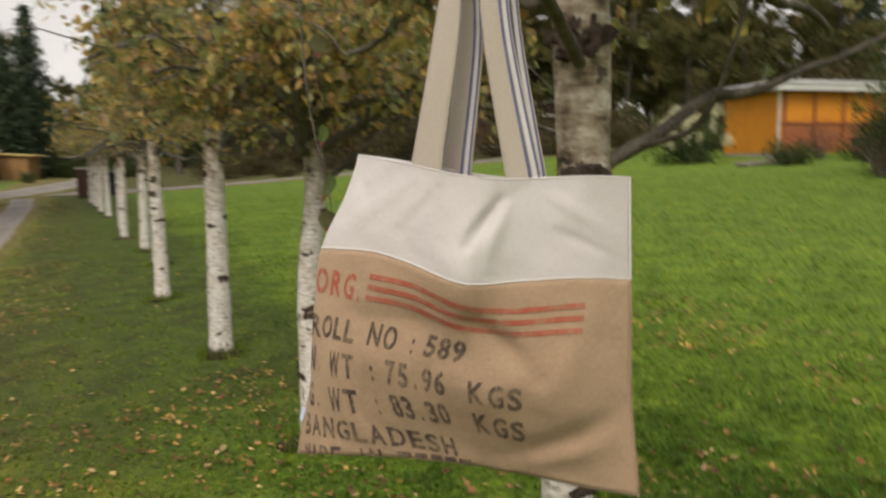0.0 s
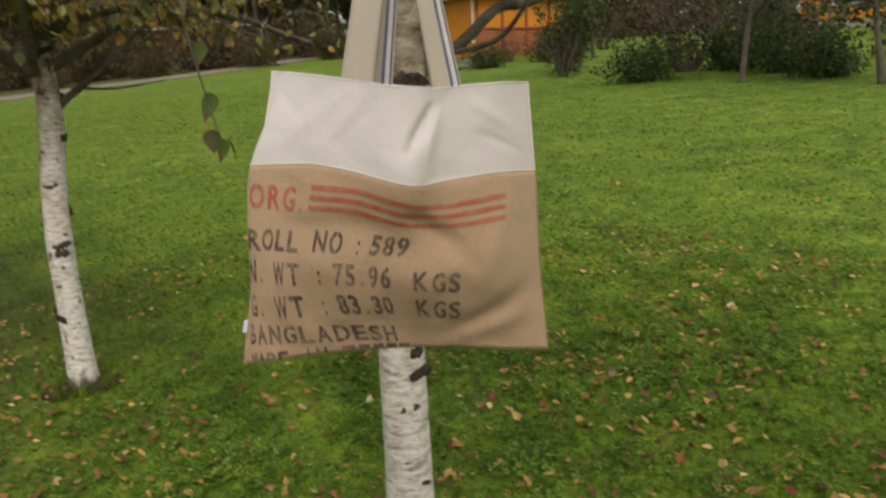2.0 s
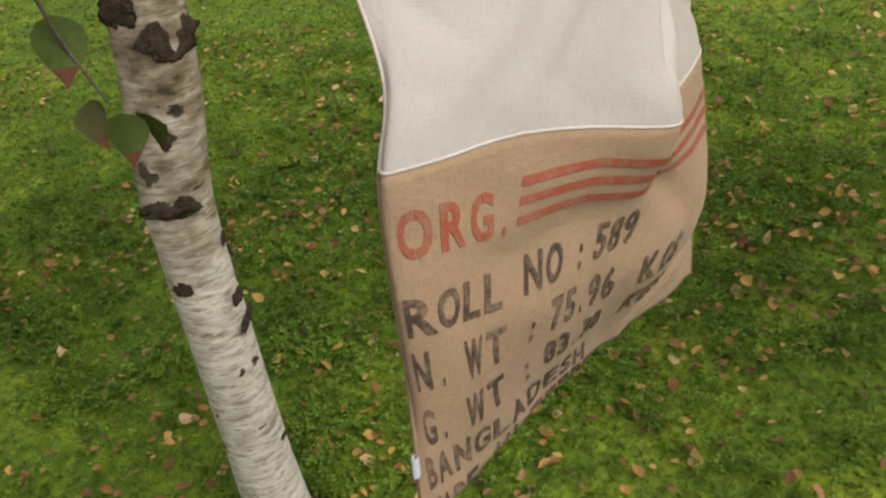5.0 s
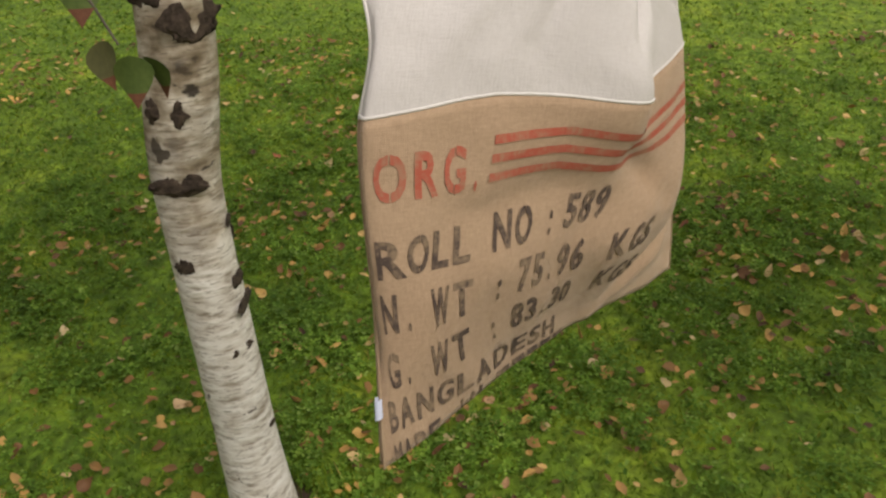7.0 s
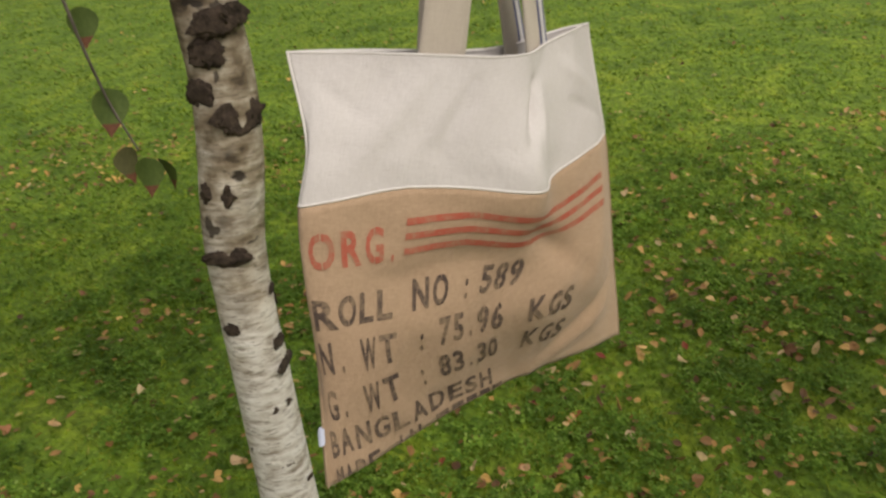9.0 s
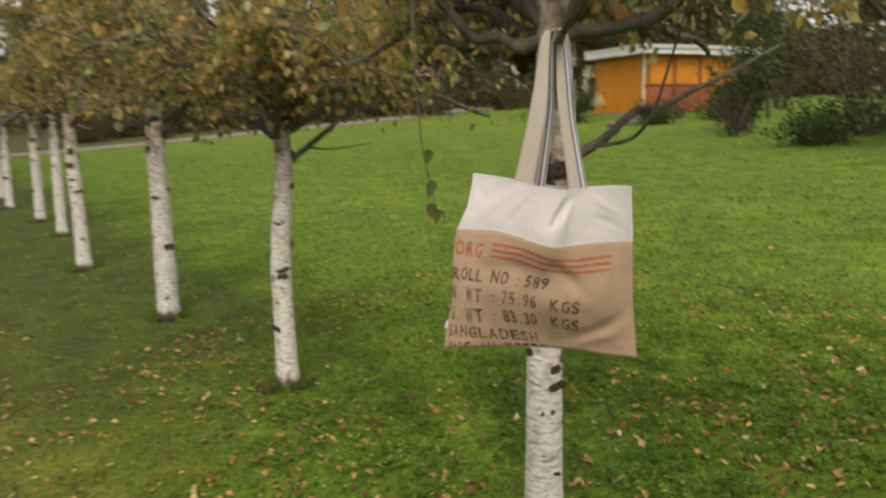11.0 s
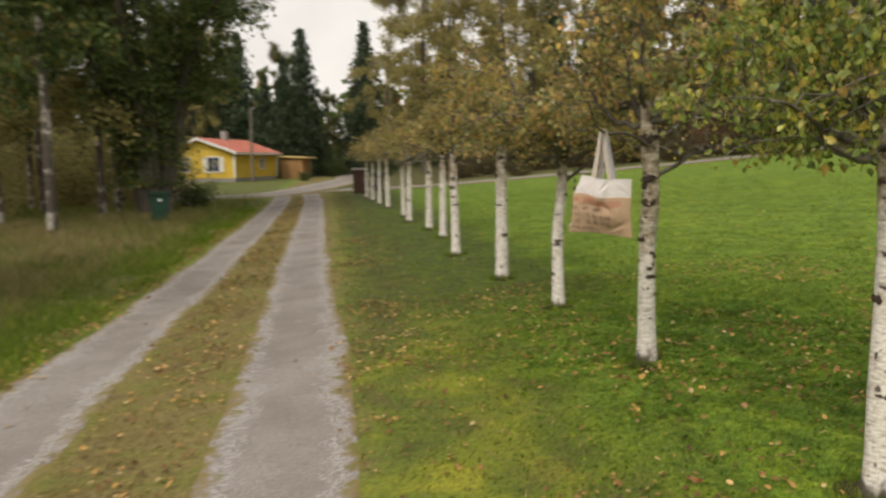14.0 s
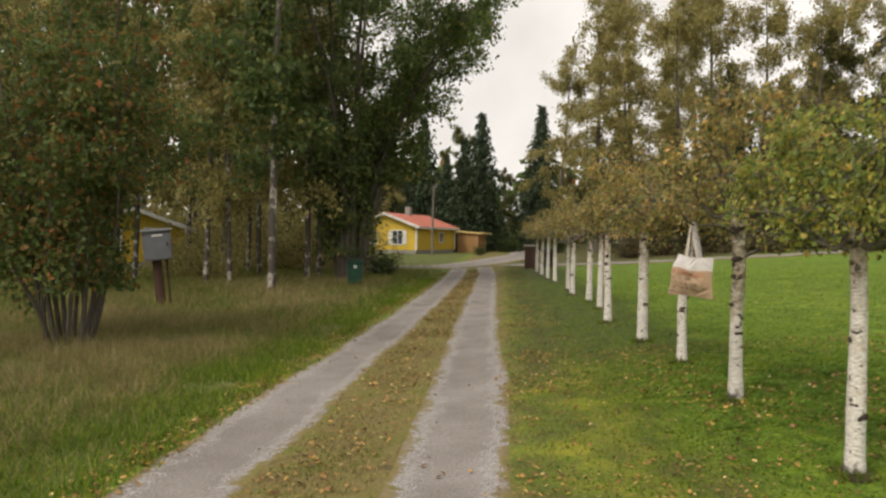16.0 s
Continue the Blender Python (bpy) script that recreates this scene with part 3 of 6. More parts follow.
def knots(tree, axis, radius, spots, fineness=3):
    """Dark raised scars on a trunk: height, angle, size."""
    ax = np.asarray(axis)
    for z, a, s in spots:
        c = np.array([np.interp(z, ax[:, 2], ax[:, 0]), np.interp(z, ax[:, 2], ax[:, 1]), z])
        r = np.interp(z, ax[:, 2], radius)
        bm = bmesh.new()
        bmesh.ops.create_icosphere(bm, subdivisions=fineness, radius=1.0)
        for v in bm.verts:
            v.co *= 1 + 0.42 * noise.noise(v.co * 1.7 + Vector((z * 9, a, s))) + 0.22 * noise.noise(v.co * 4.6 + Vector((a, z * 7, s))) + 0.16 * noise.noise(v.co * 10 + Vector((s, z * 5, a)))
        bmesh.ops.scale(bm, vec=(s * 0.06, s * 0.95, s * rng.uniform(0.35, 0.75)), verts=bm.verts)
        turn = Matrix.Translation(c) @ Matrix.Rotation(a, 4, "Z") @ Matrix.Translation((r * 0.97, 0, 0)) @ Matrix.Rotation(rng.uniform(-0.35, 0.35), 4, "X")
        bmesh.ops.transform(bm, matrix=turn, verts=bm.verts)
        for f in bm.faces:
            f.smooth = True
        part("knot", bm, KNOT, tree)


def row_birch(base, axis, radii, label, leaves=4200, limbs=10, crown=1.0, extra=(), keep_clear=None, marks=16, bark=BARK, leaf_mat=AUTUMN, leaf_size=0.043):
    """A low grafted birch: white trunk, crooked crown limbs, hanging leafy twigs."""
    tree = thing("birch_tree", on(*base), label, "tree", "birches in the row")
    ax = smooth_path(axis, 40)
    rad = np.interp(ax[:, 2], [a[2] for a in axis], radii)
    rad = rad * (1 + 0.02 * np.sin(ax[:, 2] * 7 + base[1]) + 0.015 * np.sin(ax[:, 2] * 13 + 2 * base[1]))
    rad[:3] *= np.array([1.22, 1.1, 1.03])
    ax[0, 2] -= 0.08
    v, f = tube(ax, rad, 20, 0.006)
    under("trunk", mesh_np("trunk", v, f, bark, True), tree, "white birch bark with dark scars")
    knots(tree, ax, rad, [(rng.uniform(0.25, 1.65), rng.uniform(0, 6.3), rng.uniform(0.022, 0.048)) for _ in range(marks)])
    bm = bmesh.new()
    bmesh.ops.create_icosphere(bm, subdivisions=3, radius=1.0)
    for q in bm.verts:
        a = math.atan2(q.co.y, q.co.x)
        q.co = Vector((q.co.x, q.co.y, q.co.z)) * (0.155 + 0.03 * math.sin(2 * a + base[1]) + 0.02 * math.sin(3 * a + 2 * base[1]) + 0.03 * noise.noise(q.co * 3 + Vector((base[1], 0, 0))))
        q.co.z = q.co.z * 0.2 + q.co.x * SLOPE
    for fc in bm.faces:
        fc.smooth = True
    part("root_soil", bm, SOIL, tree, "dark bare soil round the foot")
    top = ax[-1]
    twig_chunks, spots = [], []
    paths = [np.array(e[0]) for e in extra]
    thick = [e[1] for e in extra]
    for k in range(limbs):
        a = k * 2.4 + rng.uniform(-0.4, 0.4)
        z0 = rng.uniform(-0.40, 0.02)
        start = top + np.array([0.02 * math.cos(a), 0.02 * math.sin(a), z0])
        lift = rng.uniform(0.3, 1.9)
        way = wander(start, (math.cos(a), math.sin(a), lift), rng.uniform(0.85, 1.4) * crown, 9, 0.2, 0.12)
        way[:, 2] = np.maximum(way[:, 2], top[2] - (0.34 if marks > 4 else 0.16) + 0.02 * rng.normal(size=len(way)))
        paths.append(way)
        thick.append(rng.uniform(0.021, 0.038) * (1.0 if marks > 4 else 0.75))
    for p, r in zip(paths, thick):
        q = smooth_path(p, max(10, 2 * len(p)))
        v, f = tube(q, np.linspace(r, r * 0.3, len(q)), 8, 0.07)
        under("limb", mesh_np("limb", v, f, LIMB, True), tree, "crooked dark limb with grey lichen")
        for _ in range(12):
            i = rng.integers(len(q) // 3, len(q))
            t = wander(q[i], rng.normal(size=3) * (1, 1, 0.6) + (0, 0, 0.25), rng.uniform(0.3, 0.65) * crown, 6, 0.25, 0.32)
            if t[:, 2].min() < 1.5 or (keep_clear and keep_clear(t).any()):
                continue
            twig_chunks.append(tube(t, np.linspace(0.006, 0.0018, len(t)), 4))
            spots.append(t[1:])
            for _ in range(2):
                j = rng.integers(1, len(t))
                s = wander(t[j], rng.normal(size=3), rng.uniform(0.15, 0.35), 4, 0.25, 0.45)
                if s[:, 2].min() < 1.45 or (keep_clear and keep_clear(s).any()):
                    continue
                twig_chunks.append(tube(s, np.linspace(0.003, 0.0012, len(s)), 3))
                spots.append(s[1:])
    v, f = join(twig_chunks)
    under("twig", mesh_np("twig", v, f, LIMB, True), tree)
    s = np.concatenate(spots)
    bunch = np.concatenate([np.full(len(t), rng.uniform() ** 2.5 + 0.03) for t in spots])
    weight = bunch * rng.uniform(size=len(s)) ** 2.0 * (0.22 + 0.78 * ease(1.6, 2.2, s[:, 2]))
    leaves = int(leaves * 0.72)
    c = s[rng.choice(len(s), leaves, p=weight / weight.sum())] + rng.normal(size=(leaves, 3)) * (0.055, 0.055, 0.05)
    c = c[c[:, 2] > 1.42]
    if keep_clear:
        c = c[~keep_clear(c)]
    v, f = leaf_spray(c, leaf_size, 0.6)
    under("crown", mesh_np("crown", v, f, leaf_mat), tree, "thin autumn crown of green, yellow and brown leaves")
    return tree


def clear_of_bag(c):
    return c[:, 2] < 1.84 + 0.06 * np.sin(9 * c[:, 0])


bag_limb = smooth_path([(-0.03, -0.04, 1.64), (-0.2, -0.2, 1.71), (-0.4, -0.42, 1.735), (-0.575, -0.625, 1.728), (-0.72, -0.83, 1.77), (-0.85, -1.05, 1.9)], 10)
east_limb = smooth_path([(0.02, 0.0, 1.39), (0.07, -0.03, 1.455), (0.17, -0.05, 1.506), (0.305, -0.05, 1.59), (0.41, -0.05, 1.605), (0.51, -0.05, 1.627), (0.64, -0.05, 1.676), (0.73, -0.05, 1.70), (0.91, -0.06, 1.77), (1.1, -0.06, 1.84)], 22)
east_twig = smooth_path([(0.12, -0.04, 1.48), (0.115, -0.20, 1.503), (0.10, -0.28, 1.55), (0.09, -0.33, 1.61), (0.09, -0.40, 1.80), (0.10, -0.46, 1.98)], 10)
grey_limb = smooth_path([(-0.03, -0.03, 1.78), (0.12, 0.06, 1.95), (0.35, 0.12, 2.03), (0.6, 0.2, 2.0), (0.9, 0.25, 2.08)], 9)
a_tree = row_birch((0, 0), [(0.012, 0.045, 0), (0.006, 0.045, 0.3), (0.0, 0.042, 0.6), (0.0, 0.043, 0.88), (0.0, 0.034, 1.0), (0.0, 0.006, 1.15), (0.0, -0.010, 1.3), (-0.005, -0.008, 1.5), (-0.03, -0.03, 1.72), (-0.05, -0.04, 1.98)], [0.072, 0.067, 0.063, 0.062, 0.062, 0.062, 0.062, 0.06, 0.064, 0.05],
                   "white-stemmed low birch with the bag on its limb", 8000, 12, 1.0, [(bag_limb, 0.015), (east_limb, 0.0185), (east_twig, 0.0075), (grey_limb, 0.03)], clear_of_bag, 2, BROWNED_BARK)
ax_a = np.array([(0.012, 0.045, 0), (0.0, 0.043, 0.88), (0.0, 0.034, 1.0), (0.0, 0.006, 1.15), (0.0, -0.010, 1.3), (-0.03, -0.03, 1.75), (-0.05, -0.04, 2)])
knots(a_tree, ax_a, [0.073, 0.062, 0.062, 0.062, 0.062, 0.063, 0.05],
      [(0.957, 3.35, 0.050), (1.09, 3.14, 0.038), (1.24, 4.12, 0.050), (1.29, 2.9, 0.036), (0.79, 2.98, 0.022), (0.735, 4.62, 0.022), (0.855, 4.95, 0.022), (0.585, 4.16, 0.024), (0.43, 3.9, 0.014), (0.25, 2.85, 0.02),
       (0.66, 3.55, 0.010), (0.36, 4.7, 0.016), (1.36, 3.4, 0.035), (1.41, 3.8, 0.045), (1.42, 4.5, 0.035), (1.70, 4.0, 0.055), (1.72, 3.3, 0.05), (1.71, 4.8, 0.05)], 4)
b_limb = smooth_path([(0.05, 0.0, 1.32), (0.14, -0.06, 1.40), (0.28, -0.12, 1.52), (0.42, -0.18, 1.66), (0.6, -0.25, 1.74)], 9)
b_twig = smooth_path([(0.16, -0.07, 1.41), (0.30, -0.12, 1.40), (0.5, -0.2, 1.43)], 6)
row_birch((0, 2.33), [(0, 0, 0), (-0.01, 0, 0.8), (0.035, 0, 1.32), (0.0, 0, 1.8)], [0.066, 0.056, 0.053, 0.046], "slim white birch with brown earth round its foot", 10000, 12, 1.0,
          [(b_limb, 0.022), (b_twig, 0.007)], lambda c: (c[:, 2] < 1.5) & (c[:, 0] > 0.1))
row_birch((0.09, -2.40), [(0, 0, 0), (0.0, 0, 0.6), (0.0, 0, 1.2), (-0.03, 0, 1.72)], [0.068, 0.06, 0.055, 0.05], "white birch with dark scars and a leafy crown", 15000, 12, 1.0, (), lambda c: c[:, 2] < 1.5, 4, BARK, GREENLEAF, 0.036)
for x, y, r, n, word in [(-0.12, 4.5, 0.085, 8320, "stout white birch with a knotty head"), (-0.29, 7.25, 0.075, 8000, "white birch with a dark earthy foot"), (-0.09, 10.1, 0.072, 6720, "white birch among its row"),
                         (-0.12, 12.05, 0.078, 6720, "white birch among its row"), (-0.32, 14.55, 0.07, 6080, "white birch among its row"), (-0.28, 16.5, 0.062, 5440, "white birch among its row"),
                         (-0.40, 20.8, 0.07, 4800, "white birch among its row"), (-0.53, 23.3, 0.068, 4800, "white birch among its row"), (-0.62, 26.1, 0.07, 4480, "white birch among its row"), (-0.72, 29.2, 0.07, 4480, "white birch among its row")]:
    lean = rng.uniform(-0.03, 0.03)
    row_birch((x, y), [(0, 0, 0), (lean * 0.4, 0, 0.7), (lean, 0, 1.3), (lean * 0.8, 0, 1.85)], [r * 1.05, r * 0.92, r * 0.85, r * 0.78], word, n, 9, 1.0, (), lambda c: c[:, 2] < 1.6, 24 if y < 9 else 9)

# a thin hanging twig with its own large leaves, off the bag limb
hang = thing("hanging_twig", (-0.69, -0.30, 1.34), "thin hanging birch twig with green leaves", "twig")
path = smooth_path([(-0.02, 0.03, 0.62), (-0.03, 0.01, 0.4), (-0.02, 0.0, 0.2), (0.003, 0.0, 0.09), (0.008, -0.018, 0.03)], 14)
v, f = tube(path, np.linspace(0.0025, 0.001, 14), 6)
under("stem", mesh_np("stem", v, f, LIMB, True), hang)
v, f = tube(smooth_path([(0.31, 0.16, 0.55), (0.15, 0.1, 0.62), (-0.02, 0.03, 0.62)], 8), np.linspace(0.006, 0.0025, 8), 6)
under("side_twig", mesh_np("side_twig", v, f, LIMB, True), hang)


def big_leaf(length, curl):
    """An ovate toothed leaf, folded along its midrib."""
    bm = bmesh.new()
    prof = [(0.0, 0.04), (0.08, 0.24), (0.22, 0.37), (0.38, 0.40), (0.55, 0.33), (0.72, 0.21), (0.88, 0.08), (1.0, 0.0)]
    rows = []
    for t, w in prof:
        z = curl * t * t * length
        rows.append([bm.verts.new((s * w * length, t * length, z + abs(s) * w * length * 0.22)) for s in (-1, -0.5, 0, 0.5, 1)])
    for a, b in zip(rows, rows[1:]):
        for k in range(4):
            bm.faces.new((a[k], a[k + 1], b[k + 1], b[k]))
    for f in bm.faces:
        f.smooth = True
    return bm


TWIG_LEAF = plain("green_leaf_browned_tip", (0.034, 0.062, 0.010), (0.085, 0.12, 0.024), 0.7, 30, 200, 0.2)
DEAD_TIP = plain("withered_tip", (0.06, 0.024, 0.012), (0.14, 0.055, 0.028), 0.8, 60, 300, 0.2)
BROWN_TIP = plain("browned_leaf", (0.05, 0.05, 0.02), (0.11, 0.11, 0.04), 0.7, 30, 200, 0.2)
for x, y, z, s, rx, rz, m in [(0.010, 0.002, 0.090, 0.046, -95, -75, TWIG_LEAF), (0.003, -0.008, 0.034, 0.036, -80, -15, BROWN_TIP), (0.007, -0.024, 0.022, 0.038, -85, -80, TWIG_LEAF),
                              (0.012, -0.034, 0.020, 0.036, -60, -120, TWIG_LEAF), (0.0, 0.0, 0.165, 0.036, -85, -70, TWIG_LEAF), (0.0, 0.01, 0.3, 0.036, -75, -20, BROWN_TIP), (-0.01, 0.02, 0.42, 0.036, -85, -90, TWIG_LEAF)]:
    leaf = part("leaf", big_leaf(s, -0.25), m, hang)
    leaf.matrix_basis = pose(x, y, z, rx, 0, rz)
    bm = bmesh.new()
    bm.from_mesh(leaf.data)
    bmesh.ops.delete(bm, geom=[q for q in bm.verts if q.co.y < 0.7 * s], context="VERTS")
    cut = bmesh.new()
    cut.from_mesh(leaf.data)
    bmesh.ops.delete(cut, geom=[q for q in cut.verts if q.co.y > 0.74 * s], context="VERTS")
    cut.to_mesh(leaf.data)
    cut.free()
    part("tip", bm, DEAD_TIP, leaf, "withered reddish brown tip")

# ---- the tote bag ----
BU, BN = np.array([0.761, -0.648, 0]), np.array([-0.648, -0.761, 0])
BO = np.array([-0.70, -0.50, 0.0])
S_KNOTS = [0, 0.085, 0.163, 0.294, 0.415, 0.563, 0.678, 0.855, 1.0]
SECTIONS = [
    (0.0, [(0, 0), (0.025, 0.02), (0.055, 0.04), (0.10, 0.068), (0.14, 0.085), (0.19, 0.082), (0.225, 0.062), (0.289, 0.034), (0.341, 0.006)]),
    (0.19, [(-0.012, 0.036), (-0.012, 0.047), (0.014, 0.060), (0.062, 0.078), (0.11, 0.096), (0.168, 0.114), (0.206, 0.086), (0.287, 0.053), (0.343, 0.017)]),
    (0.33, [(-0.032, 0.042), (-0.034, 0.053), (-0.003, 0.069), (0.044, 0.083), (0.10, 0.099), (0.168, 0.119), (0.211, 0.091), (0.292, 0.065), (0.345, 0.026)]),
    (0.50, [(-0.039, 0.047), (-0.041, 0.058), (-0.012, 0.072), (0.030, 0.083), (0.086, 0.087), (0.152, 0.092), (0.212, 0.092), (0.289, 0.073), (0.347, 0.030)]),
    (0.68, [(-0.043, 0.052), (-0.044, 0.063), (-0.021, 0.075), (0.020, 0.083), (0.075, 0.087), (0.14, 0.088), (0.205, 0.095), (0.289, 0.075), (0.349, 0.032)]),
    (1.0, [(-0.062, 0.070), (-0.045, 0.070), (-0.02, 0.069), (0.04, 0.061), (0.10, 0.053), (0.16, 0.047), (0.21, 0.043), (0.289, 0.041), (0.360, 0.031)])]
LEVEL = np.array([a for a, _ in SECTIONS])
FINE_S = np.linspace(0, 1, 121)
TABLE = []
for _, pts in SECTIONS:
    q = smooth_path([(s, u, n) for s, (u, n) in zip(S_KNOTS, pts)], 400)
    TABLE.append(np.stack([np.interp(FINE_S, q[:, 0], q[:, 1]), np.interp(FINE_S, q[:, 0], q[:, 2])], -1))
TABLE = np.array(TABLE)


def crease(s, v, s0, v0, s1, v1, w, d):
    """A soft fold along a line from (s0, v0) to (s1, v1)."""
    ex, ey = s1 - s0, v1 - v0
    t = np.clip(((s - s0) * ex + (v - v0) * ey) / (ex * ex + ey * ey), 0, 1)
    dist = np.hypot(s - s0 - t * ex, v - v0 - t * ey)
    return d * np.exp(-(dist / w) ** 2) * (0.4 + 0.6 * np.sin(math.pi * np.clip(t, 0.05, 0.95)))


def front(s, v, lift=0.0):
    """The bag's front cloth: s across, v down, both 0 to 1."""
    s, v = np.asarray(s, float), np.asarray(v, float)
    i = np.clip(np.searchsorted(LEVEL, v, side="right") - 1, 0, 4)
    t = (v - LEVEL[i]) / (LEVEL[i + 1] - LEVEL[i])
    k = np.clip(s, 0, 1) * 120
    k0 = np.clip(k.astype(int), 0, 119)
    fr = (k - k0)[..., None]
    row = lambda j: TABLE[j, k0] * (1 - fr) + TABLE[j, k0 + 1] * fr
    a, b, c, d = row(np.maximum(i - 1, 0)), row(i), row(i + 1), row(np.minimum(i + 2, 5))
    t = t[..., None]
    un = 0.5 * (2 * b + (c - a) * t + (2 * a - 5 * b + 4 * c - d) * t * t + (3 * b - a - 3 * c + d) * t ** 3)
    edge = np.sin(math.pi * np.clip(s, 0, 1)) ** 0.5
    fold = (crease(s, v, 0.61, 0.07, 0.57, 0.18, 0.022, -0.016) + crease(s, v, 0.30, 0.04, 0.16, 0.22, 0.035, 0.005) + crease(s, v, 0.78, 0.06, 0.95, 0.18, 0.02, 0.006)
            + crease(s, v, 0.60, 0.42, 0.76, 0.62, 0.03, -0.011) + crease(s, v, 0.97, 0.72, 0.72, 0.93, 0.04, -0.015) + crease(s, v, 0.93, 0.83, 0.66, 0.98, 0.035, 0.011)
            + crease(s, v, 0.88, 0.40, 0.80, 0.70, 0.04, 0.005) + crease(s, v, 0.20, 0.50, 0.55, 0.46, 0.03, -0.003) + crease(s, v, 0.66, 0.08, 0.64, 0.24, 0.022, 0.007)
            + crease(s, v, 0.40, 0.06, 0.36, 0.2, 0.02, -0.004) + crease(s, v, 0.80, 0.16, 0.97, 0.26, 0.016, -0.006) + crease(s, v, 0.07, 0.06, 0.18, 0.13, 0.016, -0.004) + crease(s, v, 0.10, 0.70, 0.35, 0.97, 0.04, 0.004))
    ripple = 0.0016 * np.sin(23 * s + 9 * v) * np.sin(17 * v - 6 * s) + 0.0008 * np.sin(41 * s - 13 * v + 2 * np.sin(9 * v)) * np.sin(31 * v + 12 * s)
    n = un[..., 1] + (fold + ripple) * edge + lift
    z0 = 1.458 - 0.028 * s - 0.008 * np.sin(math.pi * s) ** 2
    z1 = 1.078 - 0.026 * s + 0.013 * np.sin(math.pi * s)
    z = z0 + (z1 - z0) * v - 0.017 * np.exp(-((s - 0.60) / 0.2) ** 2) * np.clip(1.5 - 1.5 * v, 0, 1) * np.clip(0.25 + 3 * v, 0, 1)
    return BO + un[..., :1] * BU + n[..., None] * BN + z[..., None] * np.array([0, 0, 1.0])


def rear(s, v):
    a, b = front(np.zeros_like(s), v), front(np.ones_like(s), v)
    p = a + (b - a) * s[..., None]
    p[..., 2] = front(s, v)[..., 2]
    belly = (0.012 + 0.028 * np.sin(math.pi * np.clip(v, 0, 1))) * np.sin(math.pi * s)
    top_open = 0.035 * np.exp(-(v / 0.2) ** 2) * np.sin(math.pi * s)
    hem = np.clip((v - 0.55) / 0.45, 0, 1) ** 2
    q = p - belly[..., None] * BN + top_open[..., None] * BN
    return q * (1 - hem[..., None]) + (front(s, v) - 0.004 * BN) * hem[..., None]


def sheet(fn, s0, s1, v0, v1, ns=90, nv=40):
    """A patch of cloth; v0 and v1 may follow s."""
    s = np.linspace(s0, s1, ns)[None, :].repeat(nv, 0)
    t = np.linspace(0, 1, nv)[:, None]
    lo = v0(s) if callable(v0) else v0
    hi = v1(s) if callable(v1) else v1
    v = np.broadcast_to(lo + (hi - lo) * t, s.shape)
    p = fn(s, v).reshape(-1, 3)
    i = (np.arange(nv - 1)[:, None] * ns + np.arange(ns - 1)[None, :]).ravel()
    return p, np.stack([i, i + ns, i + ns + 1, i + 1], -1), np.stack([s.ravel() * 0.45, -v.ravel() * 0.38], -1)


def seam_v(s):
    return np.interp(s, [0, 0.08, 0.18, 0.3, 0.42, 0.56, 0.7, 0.85, 1.0], [0.312, 0.305, 0.292, 0.278, 0.282, 0.292, 0.296, 0.304, 0.316])


SEAM_WHITE = plain("white_seam", (0.58, 0.555, 0.54), (0.70, 0.675, 0.66), 0.9, 60, 500, 0.0)
LABEL_CLOTH = plain("bluish_white_label", (0.50, 0.55, 0.72), (0.62, 0.66, 0.80), 0.8, 60, 500, 0.1)
SEAM_BROWN = plain("brown_seam", (0.26, 0.18, 0.115), (0.42, 0.31, 0.21), 0.9, 60, 500, 0.0)
bag = thing("tote_bag", (0, 0, 0), "white cotton and brown burlap tote bag hanging from a birch", "bag")


def cloth_part(name, fn, v0, v1, mat, label):
    p, f, uv = sheet(fn, 0, 1, v0, v1)
    ob = under(name, mesh_np(name, p, f, mat, True, uv), bag, label)
    sol = ob.modifiers.new("thickness", "SOLIDIFY")
    sol.thickness, sol.offset = 0.0016, -1.0
    return ob


cloth_part("upper_panel", front, 0.0, seam_v, COTTON, "creased white cotton top panel")
lower = cloth_part("lower_panel", front, seam_v, 1.0, BURLAP, "brown burlap panel with stencilled lettering")
cloth_part("back_upper_panel", rear, 0.0, seam_v, COTTON, "white cotton back panel")
cloth_part("back_lower_panel", rear, seam_v, 1.0, BURLAP, "plain brown burlap back panel")
ss = np.linspace(0, 1, 120)
for name, vv, r, m in (("seam_piping", seam_v(ss) - 0.003, 0.0013, SEAM_WHITE), ("top_hem", np.full(120, 0.003), 0.0012, SEAM_WHITE)):
    v, f = tube(front(ss, vv, -0.0004), np.full(120, r), 6)
    under(name, mesh_np(name, v, f, m, True), bag)
v, f = tube(rear(ss, np.full(120, 0.004)), np.full(120, 0.0012), 6)
under("back_hem", mesh_np("back_hem", v, f, SEAM_WHITE, True), bag)
for s in (0.0, 1.0):
    for lo, hi, m in ((0.0, 0.314, SEAM_WHITE), (0.316, 1.0, SEAM_BROWN)):
        v, f = tube(front(np.full(40, s), np.linspace(lo, hi, 40)), np.full(40, 0.0012), 6)
        under("side_seam", mesh_np("side_seam", v, f, m, True), bag)
edge_line = front(np.zeros(6), np.linspace(0.845, 0.885, 6))
fold = np.stack([edge_line + BN * 0.002, edge_line - BU * 0.003 + BN * 0.003, edge_line - BU * 0.006 + BN * 0.001, edge_line - BU * 0.003 - BN * 0.002, edge_line - BN * 0.001], 1).reshape(-1, 3)
i = (np.arange(5)[:, None] * 5 + np.arange(4)[None, :]).ravel()
